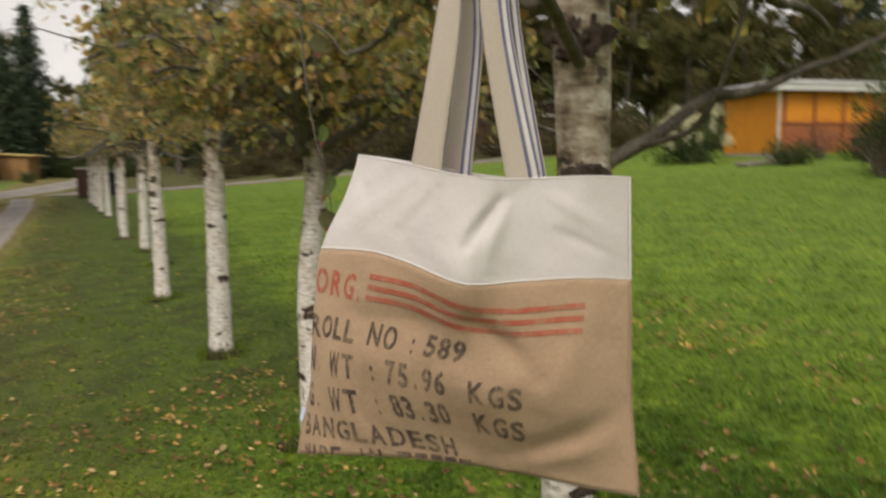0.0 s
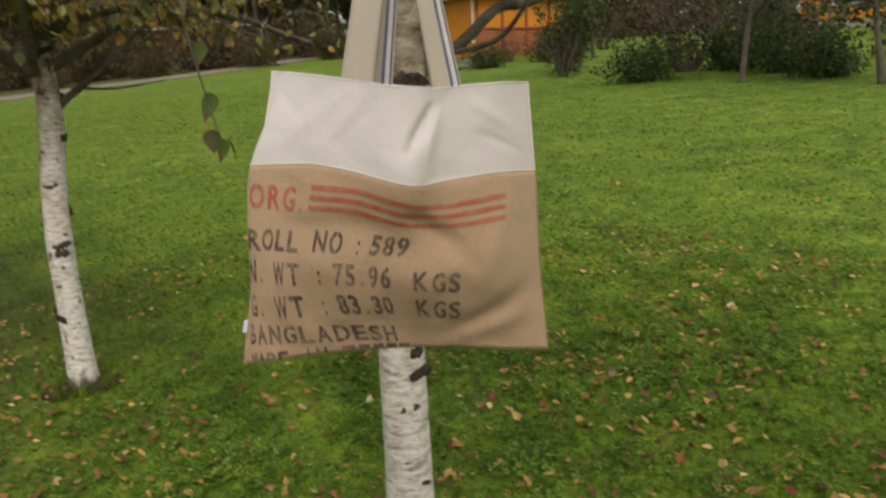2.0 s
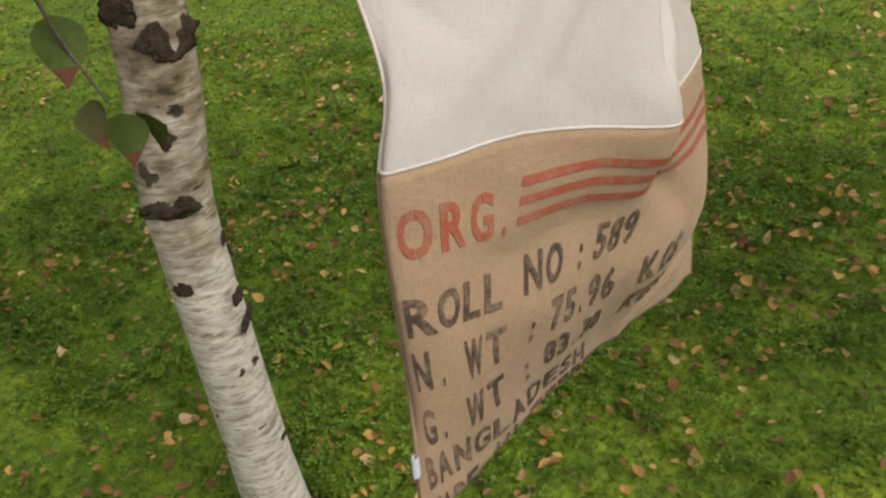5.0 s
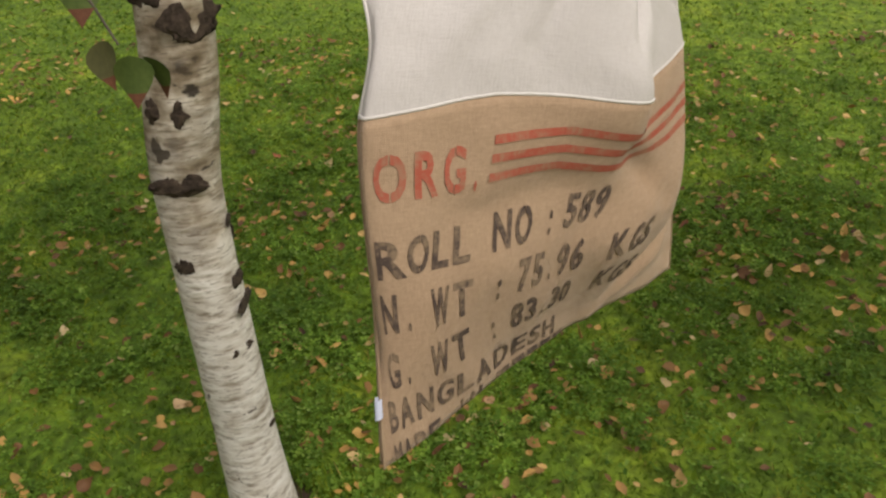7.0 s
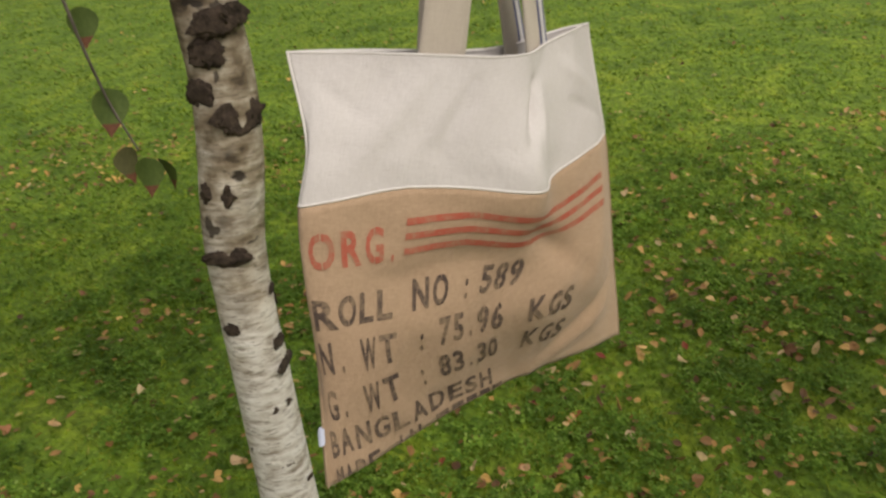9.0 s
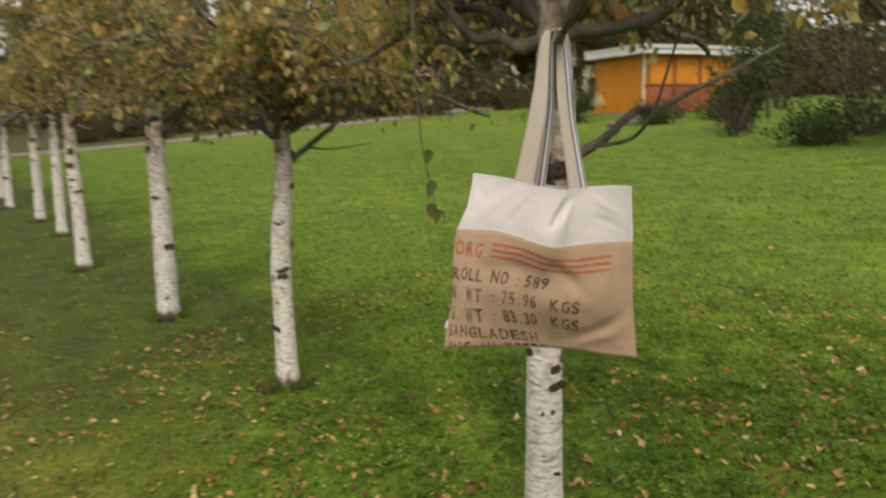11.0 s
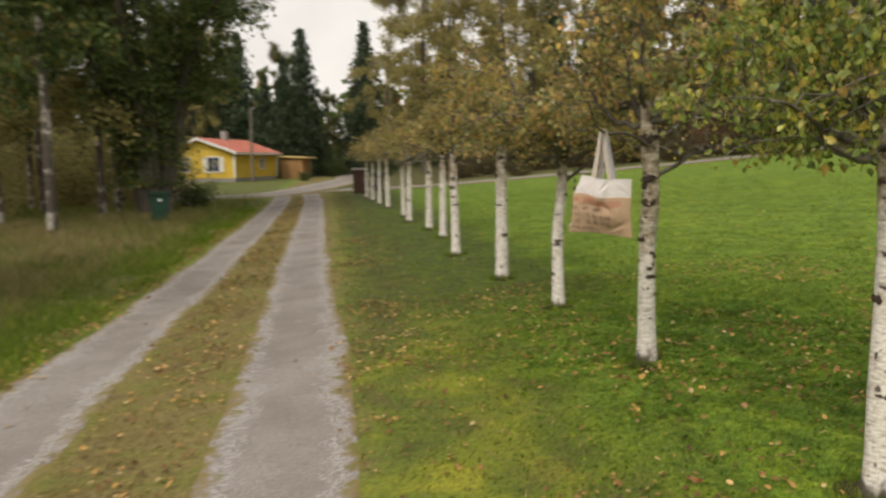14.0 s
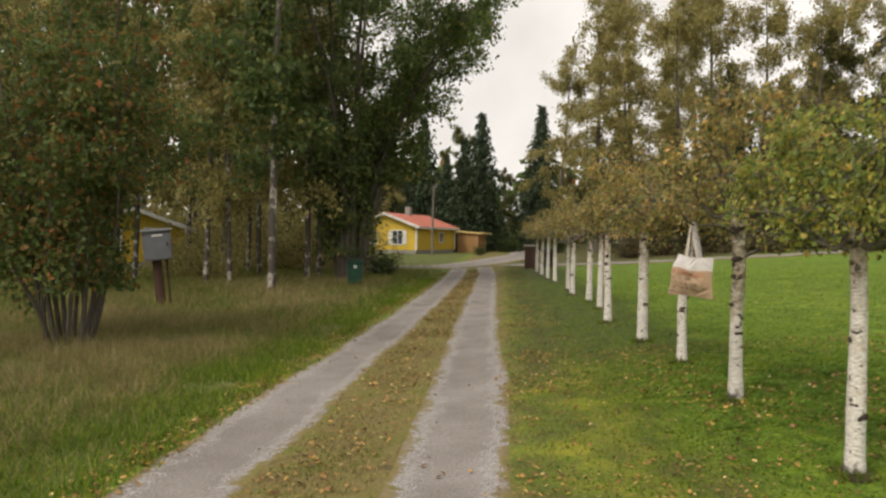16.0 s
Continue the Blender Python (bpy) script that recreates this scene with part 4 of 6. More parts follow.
under("side_label", mesh_np("side_label", fold, np.stack([i, i + 1, i + 6, i + 5], -1), LABEL_CLOTH, True), bag, "small folded bluish white side label")


def lay(bm, s0, s1, v0, v1, name, mat):
    """Wraps flat lettering (0..1 in x and y) onto the front cloth; what would pass the hem is cut off."""
    if v1 > 0.996:
        bmesh.ops.bisect_plane(bm, geom=bm.verts[:] + bm.edges[:] + bm.faces[:], plane_co=(0, (v1 - 0.996) / (v1 - v0), 0), plane_no=(0, -1, 0), clear_outer=True)
    bmesh.ops.triangulate(bm, faces=bm.faces)
    for _ in range(3):
        long = [e for e in bm.edges if e.calc_length() > 0.16]
        if not long:
            break
        bmesh.ops.subdivide_edges(bm, edges=long, cuts=1)
        bmesh.ops.triangulate(bm, faces=[f for f in bm.faces if len(f.verts) > 3])
    co = np.array([v.co[:2] for v in bm.verts])
    pos = front(s0 + (s1 - s0) * co[:, 0], v1 + (v0 - v1) * co[:, 1], 0.0009)
    for v, q in zip(bm.verts, pos):
        v.co = q
    bmesh.ops.recalc_face_normals(bm, faces=bm.faces)
    part(name, bm, mat, lower)


def glyph(ch, bridge=True):
    """One stencilled character, filling a unit cell."""
    cu = bpy.data.curves.new("glyph", "FONT")
    cu.body, cu.offset, cu.resolution_u = ch, 0.03, 3
    ob = new("glyph", cu)
    bpy.context.view_layer.update()
    me = bpy.data.meshes.new_from_object(ob.evaluated_get(bpy.context.evaluated_depsgraph_get()))
    bpy.data.objects.remove(ob)
    bm = bmesh.new()
    bm.from_mesh(me)
    bpy.data.meshes.remove(me)
    xs = [v.co.x for v in bm.verts]
    x0, w = min(xs), max(xs) - min(xs)
    for v in bm.verts:
        v.co.x = (v.co.x - x0) / max(w, 0.2) * 0.84 + 0.08 if ch not in ".:I1" else (v.co.x - x0) + 0.5 - w / 2
        v.co.y = (v.co.y + 0.02) / 0.75
        v.co.z = 0
    if ch in "OGDQ0689" and bridge:
        for x in (0.485, 0.53):
            bmesh.ops.bisect_plane(bm, geom=bm.verts[:] + bm.edges[:] + bm.faces[:], plane_co=(x, 0, 0), plane_no=(1, 0, 0))
        cut = [f for f in bm.faces if 0.486 < f.calc_center_median().x < 0.529]
        bmesh.ops.delete(bm, geom=cut, context="FACES")
    return bm


def lettering(text, s0, s1, v0, v1, mat, drop=0.0):
    """Characters in equal cells from s0 to s1; drop lowers the line towards its end."""
    step = (s1 - s0) / len(text)
    for k, ch in enumerate(text):
        if ch != " ":
            d = drop * k / max(1, len(text) - 1)
            lay(glyph(ch), s0 + k * step, s0 + (k + 0.96) * step, v0 + d, v1 + d, "letter", mat)


def strip(s0, s1, v, hv, name, mat):
    """A printed line across the cloth; v may follow s."""
    bm = bmesh.new()
    ss_ = np.linspace(s0, s1, 50)
    mid = v(ss_) if callable(v) else np.full(50, v)
    rows = [[bm.verts.new(q) for q in front(ss_, mid + e * hv, 0.0009)] for e in (1, -1)]
    for k in range(49):
        bm.faces.new((rows[0][k], rows[0][k + 1], rows[1][k + 1], rows[1][k]))
    part(name, bm, mat, lower)


lettering("ORG", 0.090, 0.262, 0.360, 0.446, RED_INK)
lettering(".", 0.262, 0.292, 0.360, 0.446, RED_INK)
for k in range(3):
    line = lambda q: np.interp(q, [0.30, 0.43, 0.58, 0.70, 0.865], [0.354, 0.346, 0.372, 0.388, 0.387]) + 0.036 * k + 0.003 * k * np.sin(4.5 * (q - 0.3))
    strip(0.302, 0.868, line, 0.0085, "printed_stripe", RED_INK)
lettering("R", 0.078, 0.146, 0.516, 0.592, BLACK_INK)
lettering("OLL", 0.134, 0.292, 0.512, 0.588, BLACK_INK)
lettering("NO", 0.328, 0.412, 0.502, 0.582, BLACK_INK)
lettering(":", 0.436, 0.472, 0.502, 0.582, BLACK_INK)
lettering("589", 0.485, 0.596, 0.495, 0.575, BLACK_INK)
for letter, digits, v, x in (("N", "75.96", 0.622, 0.0), ("G", "83.30", 0.748, -0.008)):
    lettering(letter, 0.080 + x, 0.124 + x, v, v + 0.083, BLACK_INK)
    lettering(".", 0.126 + x, 0.154 + x, v, v + 0.083, BLACK_INK)
    lettering("WT", 0.184 + x, 0.304 + x, v + 0.003, v + 0.09, BLACK_INK)
    lettering(":", 0.334 + x, 0.372 + x, v, v + 0.083, BLACK_INK)
    lettering(digits, 0.388 + x, 0.562 + x, v - 0.006, v + 0.083, BLACK_INK)
    lettering("KGS", 0.608, 0.732, v + 0.006, v + 0.092, BLACK_INK, 0.014)
lettering("BANGLADESH", 0.045, 0.535, 0.855, 0.930, BLACK_INK, 0.034)
lettering("MADE", 0.050, 0.205, 0.958, 1.030, BLACK_INK, 0.008)
lettering("IN", 0.240, 0.315, 0.966, 1.040, BLACK_INK)
for k in range(5):
    strip(0.35 + 0.045 * k, 0.385 + 0.045 * k, 0.984, 0.010, "printed_bar", BLACK_INK)


def ribbon(path, across, width, mat, name, thick=0.0018, label=""):
    """A flat strap along path; across gives its width direction at each end."""
    p = smooth_path(path, 60)
    a = np.array([np.interp(np.linspace(0, 1, 60), np.linspace(0, 1, len(across)), [q[k] for q in across]) for k in range(3)]).T
    d = np.gradient(p, axis=0)
    d /= np.linalg.norm(d, axis=1)[:, None]
    a -= d * (a * d).sum(1)[:, None]
    a /= np.linalg.norm(a, axis=1)[:, None]
    cols = np.linspace(-0.5, 0.5, 7)
    w = np.interp(np.linspace(0, 1, 60), np.linspace(0, 1, len(width)), width)
    v = (p[:, None, :] + a[:, None, :] * cols[None, :, None] * w[:, None, None]).reshape(-1, 3)
    i = (np.arange(59)[:, None] * 7 + np.arange(6)[None, :]).ravel()
    uv = np.stack([np.tile(cols * 0.05, 60), np.repeat(np.linspace(0, 0.6, 60), 7)], -1)
    ob = under(name, mesh_np(name, v, np.stack([i, i + 1, i + 8, i + 7], -1), mat, True, uv), bag, label)
    sol = ob.modifiers.new("thickness", "SOLIDIFY")
    sol.thickness, sol.offset = thick, 0.0
    return p, a, w


def at(u, n, z):
    return BO + u * BU + n * BN + np.array([0, 0, z])


top_f, top_b = at(0.168, 0.073, 1.752), at(0.176, 0.060, 1.753)
across_top = BN * 0.7 + BU * 0.7
fl = front(np.array([0.325]), np.array([0.0]), -0.006)[0]
fr = front(np.array([0.675]), np.array([0.0]), -0.006)[0]
bl = rear(np.array([0.40]), np.array([0.0]))[0]
br = rear(np.array([0.66]), np.array([0.0]))[0]
for name, a, b, c, off, lab in (("front_strap", fl, fr, top_f, 0.003, "plain beige cotton strap"), ("back_strap", bl, br, top_b, -0.003, "beige cotton strap with blue woven stripes")):
    down = np.array([0, 0, -0.012]) - 0.004 * BN
    pts = [a + down, a, a * 0.5 + c * 0.5 + BN * off * 3, c - BU * 0.016 + np.array([0, 0, -0.02]), c, c + BU * 0.016 + np.array([0, 0, -0.02]), b * 0.5 + c * 0.5 + BN * off * 3, b, b + down]
    acr = [BU + BN * 0.3, BU + BN * 0.3, BU * 0.9 + BN * 0.4, across_top, BN, across_top * (1, 1, 1), BU * 0.9 - BN * 0.5, BU - BN * 0.4, BU - BN * 0.4]
    w = [0.042, 0.042, 0.036, 0.024, 0.02, 0.024, 0.034, 0.042, 0.042]
    p, ac, ww = ribbon(pts, acr, w, STRAP, name, 0.0018, lab)
    d = np.gradient(p, axis=0)
    nrm = np.cross(ac, d)
    nrm /= np.linalg.norm(nrm, axis=1)[:, None]
    for off2, m, wd in ((0.18, BLUE_THREAD, 0.10), (0.32, PALE_THREAD, 0.12), (0.42, BLUE_THREAD, 0.07)):
        for face in (-1, 1):
            if name == "front_strap" and face == 1:
                continue
            v = []
            for e in (-0.5, 0.5):
                v.append(p + ac * (ww * (off2 + wd * e))[:, None] + nrm * 0.0014 * face)
            v = np.stack(v, 1).reshape(-1, 3)
            i = (np.arange(59) * 2)
            under("woven_stripe", mesh_np("woven_stripe", v, np.stack([i, i + 1, i + 3, i + 2], -1), m, True), bag)

# ---- larger trees and shrubs ----
def tall_birch(h, seed_leaves, mat, bark=BARK, spread=1.6, low=0.3, r=0.13, leaf=0.16):
    """A tall forest birch: long stem, thin upswept limbs, hanging foliage."""
    tree = thing("tall_birch", (0, 0, 0), "tall birch at the wood's edge", "tree", "trees of the wood")
    ax = wander((0, 0, -0.2), (rng.normal() * 0.03, rng.normal() * 0.03, 1), h, 14, 0.02, 0.0)
    v, f = tube(smooth_path(ax, 30), np.linspace(r, 0.02, 30), 10, 0.03)
    under("trunk", mesh_np("trunk", v, f, bark, True), tree)
    chunks, spots = [], []
    for _ in range(34):
        i = rng.uniform(low, 0.97)
        p = np.array([np.interp(i, np.linspace(0, 1, len(ax)), ax[:, k]) for k in range(3)])
        a = rng.uniform(0, 6.3)
        b = wander(p, (math.cos(a), math.sin(a), rng.uniform(0.4, 1.3)), spread * (0.3 + 0.75 * math.sin(math.pi * min(1.0, 0.2 + 0.75 * (i - low) / (1 - low)))) * rng.uniform(0.6, 1.35), 6, 0.15, 0.28)
        chunks.append(tube(b, np.linspace(0.025 * (1.2 - i), 0.006, len(b)), 4))
        spots.append(b[2:])
        for _ in range(3):
            t = wander(b[rng.integers(2, 7)], rng.normal(size=3) * 0.5 + (0, 0, -0.3), rng.uniform(0.5, 1.1), 4, 0.2, 0.5)
            spots.append(t)
    v, f = join(chunks)
    under("branchwork", mesh_np("branchwork", v, f, LIMB, True), tree)
    s = np.concatenate(spots)
    c = s[rng.integers(0, len(s), seed_leaves)] + rng.normal(size=(seed_leaves, 3)) * 0.2
    v, f = leaf_cloud(c, leaf, 0.6)
    under("crown", mesh_np("crown", v, f, mat), tree)
    return tree


def spruce(h):
    """A spruce: whorls of drooping boughs, shorter towards a thin leader."""
    tree = thing("spruce_tree", (0, 0, 0), "tall dark green spruce", "tree", "trees of the wood")
    v, f = tube([(0, 0, -0.3), (0, 0, h * 0.5), (0, 0, h)], [h * 0.014, h * 0.008, 0.01], 8)
    under("trunk", mesh_np("trunk", v, f, GREY_BARK, True), tree)
    pts = []
    for level in np.linspace(0.05, 0.985, 34):
        reach = (1 - level) ** 0.85 * h * 0.29
        for k in range(10):
            a = k * 0.628 + level * 47 + rng.uniform(-0.25, 0.25)
            r = reach * rng.uniform(0.55, 1.12) + 0.12
            q = rng.uniform(0.05, 1, max(8, int(34 * r / 3.5)))
            side = rng.normal(size=len(q)) * 0.16 * r * q
            z = level * h + 0.10 * r * q - 0.42 * r * q * q - np.abs(rng.normal(size=len(q))) * 0.09 * r
            pts.append(np.stack([r * q * math.cos(a) - side * math.sin(a), r * q * math.sin(a) + side * math.cos(a), z], -1))
    v, f = leaf_cloud(np.concatenate(pts), h * 0.032, 0.7, 0.3, 0.2)
    under("crown", mesh_np("crown", v, f, NEEDLE), tree)
    return tree


def bush(name, size, n, mat, leaf, label, stems=9, flat=1.0, category="shrub"):
    """A shrub of stems with clumped leaves, uneven in outline."""
    ob = thing(name, (0, 0, 0), label, category)
    chunks, spots = [], []
    for k in range(stems):
        a = k * 2.4 + rng.uniform(-0.3, 0.3)
        w = wander((0.12 * size[0] * math.cos(a), 0.12 * size[0] * math.sin(a), -0.05), (math.cos(a) * size[0] / size[1], math.sin(a) * size[0] / size[1], 1.1), size[1] * rng.uniform(0.7, 1.05), 7, 0.16, 0.05)
        chunks.append(tube(w, np.linspace(0.012 * size[1], 0.004, len(w)), 5))
        spots += [w[2:] + 0.16 * size[0] * rng.normal(size=3) for _ in range(5)]
    v, f = join(chunks)
    under("stem", mesh_np("stem", v, f, LIMB, True), ob)
    s = np.concatenate(spots)
    c = s[rng.integers(0, len(s), n)] + rng.normal(size=(n, 3)) * (0.13 * size[0], 0.13 * size[0], 0.1 * size[1] * flat)
    c[:, 2] = np.abs(c[:, 2])
    v, f = leaf_cloud(c, leaf, 0.25)
    under("foliage", mesh_np("foliage", v, f, mat), ob)
    return ob


def put(kind, spots, label=""):
    """The first stands at the first spot; copies stand at the others: x, y, turn, scale."""
    for k, (x, y, rz, s) in enumerate(spots):
        ob = copy_thing(kind, Matrix()) if k else kind
        ob.matrix_world = pose(*on(x, y), 0, 0, rz) @ Matrix.Scale(s, 4)
        if label:
            ob["label"] = label


put(tall_birch(15, 9500, GOLD, WOOD_BIRCH, 2.2, 0.26, 0.13), [(-10.4, 23.6, 80, 1.0), (-15.6, 27.8, 200, 1.0), (-20.4, 36.6, 30, 1.1), (-17.0, 22.0, 130, 0.95), (-24.0, 30.0, 250, 1.05), (-13.3, 26.4, 300, 0.9), (-10.75, 27.1, 140, 0.9), (-12.5, 20.35, 20, 0.85), (-13.5, 20.5, 210, 0.85), (-19.0, 17.5, 300, 0.9), (-16.5, 12.5, 160, 0.8)],
    "tall pale-stemmed birch with thinning yellow leaves")
put(tall_birch(15, 10500, DARKLEAF, WOOD_BIRCH, 2.6, 0.24, 0.13), [(-9.78, 16.6, 0, 1.1), (-11.1, 28.4, 10, 1.0), (-15.1, 30.2, 100, 0.95), (-22.5, 24.0, 60, 1.0), (-18.5, 31.0, 200, 1.05), (-26.0, 20.0, 20, 1.0)],
    "tall white-stemmed birch with dark green leaves")
put(tall_birch(18, 17000, GOLD, GREY_BARK, 3.2, 0.18, 0.2, 0.145), [(6.0, 62, 0, 1.3), (12, 56, 70, 1.2), (9.5, 66, 150, 1.45), (20, 62, 210, 1.25), (3.5, 74, 290, 1.15), (27, 62, 20, 1.3), (15.5, 62, 190, 1.35), (-16, 78, 90, 0.95), (-22, 70, 190, 1.0), (-28, 62, 240, 0.9), (34, 66, 10, 1.25), (17, 72, 120, 1.4), (23.5, 57, 45, 1.15), (7.5, 58, 200, 1.0)],
    "tall golden birch beyond the lawn")
put(tall_birch(19, 21000, MIXEDLEAF, GREY_BARK, 3.6, 0.10, 0.2, 0.2), [(-31, 50, 0, 1.0), (-27, 43, 60, 0.9), (-36, 38, 130, 1.0), (-33, 28, 200, 0.9), (-30, 14, 260, 0.9), (24, 58, 40, 0.9), (31, 57, 80, 0.95), (38, 60, 150, 1.0), (-8, 88, 30, 0.8), (-2.5, 92, 70, 0.55), (6, 94, 120, 0.75), (9.5, 90, 190, 0.7), (-14, 86, 250, 0.9), (44, 54, 220, 0.9), (-38, 56, 280, 1.1), (-36, 4, 330, 0.9), (40, 46, 90, 0.8), (48, 38, 170, 0.8), (36, 34, 250, 0.75), (50, 24, 310, 0.8), (33, 42, 20, 0.8), (28, 47, 100, 0.75), (38, 39, 190, 0.8), (43, 33, 260, 0.8), (34, 50, 330, 0.9), (45, 43, 60, 0.9), (26, 50, 140, 0.85), (30, 45.5, 210, 0.85), (34.5, 45, 280, 0.9), (39, 43, 350, 0.9), (30.5, 53, 40, 0.95), (41, 49, 120, 1.0), (36, 54, 200, 1.0), (46, 36, 270, 0.9), (33, 36, 330, 0.75), (41, 28, 80, 0.8)],
    "tall olive and brown autumn tree of the wood")
put(spruce(17), [(2.2, 88, 0, 1.05), (-5.0, 82, 70, 0.95), (-6.6, 75, 100, 0.72), (-11.5, 80, 20, 0.9), (-8.6, 77, 80, 0.62), (-17.5, 88, 50, 1.05), (-24.5, 62, 120, 0.95), (-28.5, 68, 10, 1.1), (-21, 92, 0, 1.15), (30, 76, 30, 1.15), (23, 82, 250, 1.2), (36, 66, 90, 1.0), (44, 64, 10, 1.05), (12, 90, 0, 1.0),
                 (26, 74, 180, 1.0), (18, 88, 60, 1.0), (50, 50, 0, 0.95), (54, 40, 70, 0.9), (-32, 76, 0, 1.0)], "tall dark green spruce in the wood")

# the big many-stemmed tree beside the lane
willow = thing("willow_tree", on(-8.75, 24.3), "large dark many-stemmed tree beside the lane", "tree")
spots = []
for k in range(14):
    a = k * 2.4
    lean = rng.uniform(0.03, 0.11)
    long = rng.uniform(10.5, 15)
    w = wander((0.4 * math.cos(a), 0.4 * math.sin(a), -0.1), (math.cos(a) * lean, math.sin(a) * lean, 1), long, 12, 0.03, -0.01)
    reach = rng.uniform(1.2, 5.5) * (1.2 if math.cos(a) > 0 else 0.8)
    w[:, :2] += (np.linspace(0, 1, 13) ** 2.4)[:, None] * reach * np.array([math.cos(a), math.sin(a)])
    v, f = tube(smooth_path(w, 24), np.linspace(0.17, 0.03, 24), 8, 0.04)
    under("stem", mesh_np("stem", v, f, GREY_BARK, True), willow)
    chunks = []
    for _ in range(17):
        i = rng.integers(1, 13)
        b = wander(w[i], rng.normal(size=3) * (1, 1, 0.3) + (math.cos(a) * 0.5, math.sin(a) * 0.5, 0.7), rng.uniform(0.7, 1.1) + 0.15 * i, 6, 0.15, 0.12)
        chunks.append(tube(b, np.linspace(0.03, 0.006, len(b)), 4))
        spots.append(b[1:])
        for _ in range(3):
            spots.append(wander(b[rng.integers(1, 7)], rng.normal(size=3), rng.uniform(0.4, 0.9), 4, 0.2, 0.3))
    v, f = join(chunks)
    under("branchwork", mesh_np("branchwork", v, f, LIMB, True), willow)
s = np.concatenate(spots)
weight = 1 + 0.9 * ease(5, 8, s[:, 2]) + 0.9 * ease(1, 3, s[:, 0])
c = s[rng.choice(len(s), 74000, p=weight / weight.sum())] + rng.normal(size=(74000, 3)) * 0.22
c = c[(c[:, 2] > 1.2) & ((c[:, 2] > 4.2) | (c[:, 0] < 1.05))]
v, f = leaf_cloud(c, 0.135, 0.4)
under("crown", mesh_np("crown", v, f, DARKLEAF), willow)

# the rowan at the near side of the rough grass
rowan = thing("rowan_tree", on(-9.65, 4.7), "bushy rowan with many thin stems and rusty leaves", "tree")
spots = []
for k in range(15):
    a = k * 2.4
    w = wander((0.3 * math.cos(a), 0.3 * math.sin(a), -0.1), (0.2 * math.cos(a), 0.2 * math.sin(a), 1), rng.uniform(4.5, 7.5), 10, 0.07, -0.01)
    v, f = tube(smooth_path(w, 16), np.linspace(0.04, 0.008, 16), 6, 0.04)
    under("stem", mesh_np("stem", v, f, GREY_BARK, True), rowan)
    for _ in range(12):
        b = wander(w[rng.integers(2, 11)], rng.normal(size=3) + (0.6 * math.cos(a), 0.6 * math.sin(a), 0.3), rng.uniform(0.6, 1.7), 5, 0.2, 0.2)
        spots.append(b[1:])
s = np.concatenate(spots)
c = s[rng.integers(0, len(s), 42000)] + rng.normal(size=(42000, 3)) * 0.17
c = c[(c[:, 2] > 1.0 - 0.5 * np.sin(3 * c[:, 1]) * (c[:, 0] < 0)) & ((c[:, 2] > 2.7) | (c[:, 0] < 0.9))]
v, f = leaf_cloud(c, 0.085, 0.3)
under("crown", mesh_np("crown", v, f, RUSTLEAF), rowan)
undergrowth = bush("thicket_shrub", (2.2, 2.6), 4200, GOLD, 0.11, "brownish yellow thicket at the wood's edge", 12)
put(undergrowth, [(-17.5, 33.5, 60, 1.5), (-13.5, 33, 130, 1.5), (-25, 24, 200, 1.3), (-23, 34, 250, 1.6), (-19.5, 39, 300, 1.8), (-27.5, 31, 20, 1.7), (-15.5, 38.5, 90, 1.7), (-11.3, 36.5, 170, 1.2), (-12.2, 31.5, 40, 1.1), (-16.2, 25.5, 110, 0.9), (-14.5, 23.5, 210, 0.75), (-29.5, 22.5, 220, 1.6), (-24.5, 15.5, 280, 1.5), (-22.5, 9.5, 320, 1.6), (-26, 40, 20, 2.0), (-31, 34, 90, 2.1), (-21, 3, 10, 1.6), (-32, 43, 0, 2.2)])
shrub = bush("garden_shrub", (1.3, 1.5), 3600, SHRUB, 0.085, "dense dark green garden shrub at the lawn edge", 10)
put(shrub, [(13.1, 6.7, 0, 0.72), (15.2, 5.8, 70, 0.75), (14.6, 4.4, 140, 0.7), (13.3, 3.3, 200, 0.66), (12.9, 1.2, 260, 0.7), (17.3, 14.4, 300, 0.55), (19.6, 13.6, 30, 0.8), (18.6, 12.4, 90, 0.5), (12.9, -0.4, 150, 0.78), (13.1, -2.6, 210, 0.9), (13.6, -4.8, 20, 1.2), (17.5, 2.2, 80, 1.2), (22.5, 8.4, 10, 0.9), (18.5, 6.2, 60, 0.9), (26, 10, 0, 1.0), (25, 4, 100, 1.5), (16.2, 0.2, 30, 1.2), (20.5, 7.5, 200, 0.8)])
hedge = bush("hedge_shrub", (1.3, 1.6), 3600, BRUSH, 0.085, "brown autumn undergrowth beyond the lawn", 14)
put(hedge, [(8.5, 38.4, 100, 0.6), (18.5, 38.6, 300, 1.0), (22.5, 35.0, 40, 1.2), (26.5, 33.0, 140, 1.2), (27.8, 28.0, 240, 1.2), (25.2, 25.0, 340, 1.3), (5.8, 43, 60, 1.2), (11.5, 44, 160, 1.5), (17, 43, 260, 1.9), (23, 41, 0, 1.9), (29, 38, 90, 1.8), (32, 32, 180, 1.8), (30, 24, 270, 1.7), (28.5, 21.5, 30, 2.0), (32, 18, 110, 2.1), (35, 27, 200, 2.4), (36, 21, 290, 2.4), (38, 33, 10, 2.5), (8.5, 45.5, 20, 1.6), (14.2, 45, 220, 1.8), (20, 44.5, 310, 1.9), (26, 41.5, 130, 1.9), (13.5, 39.5, 70, 0.9)])
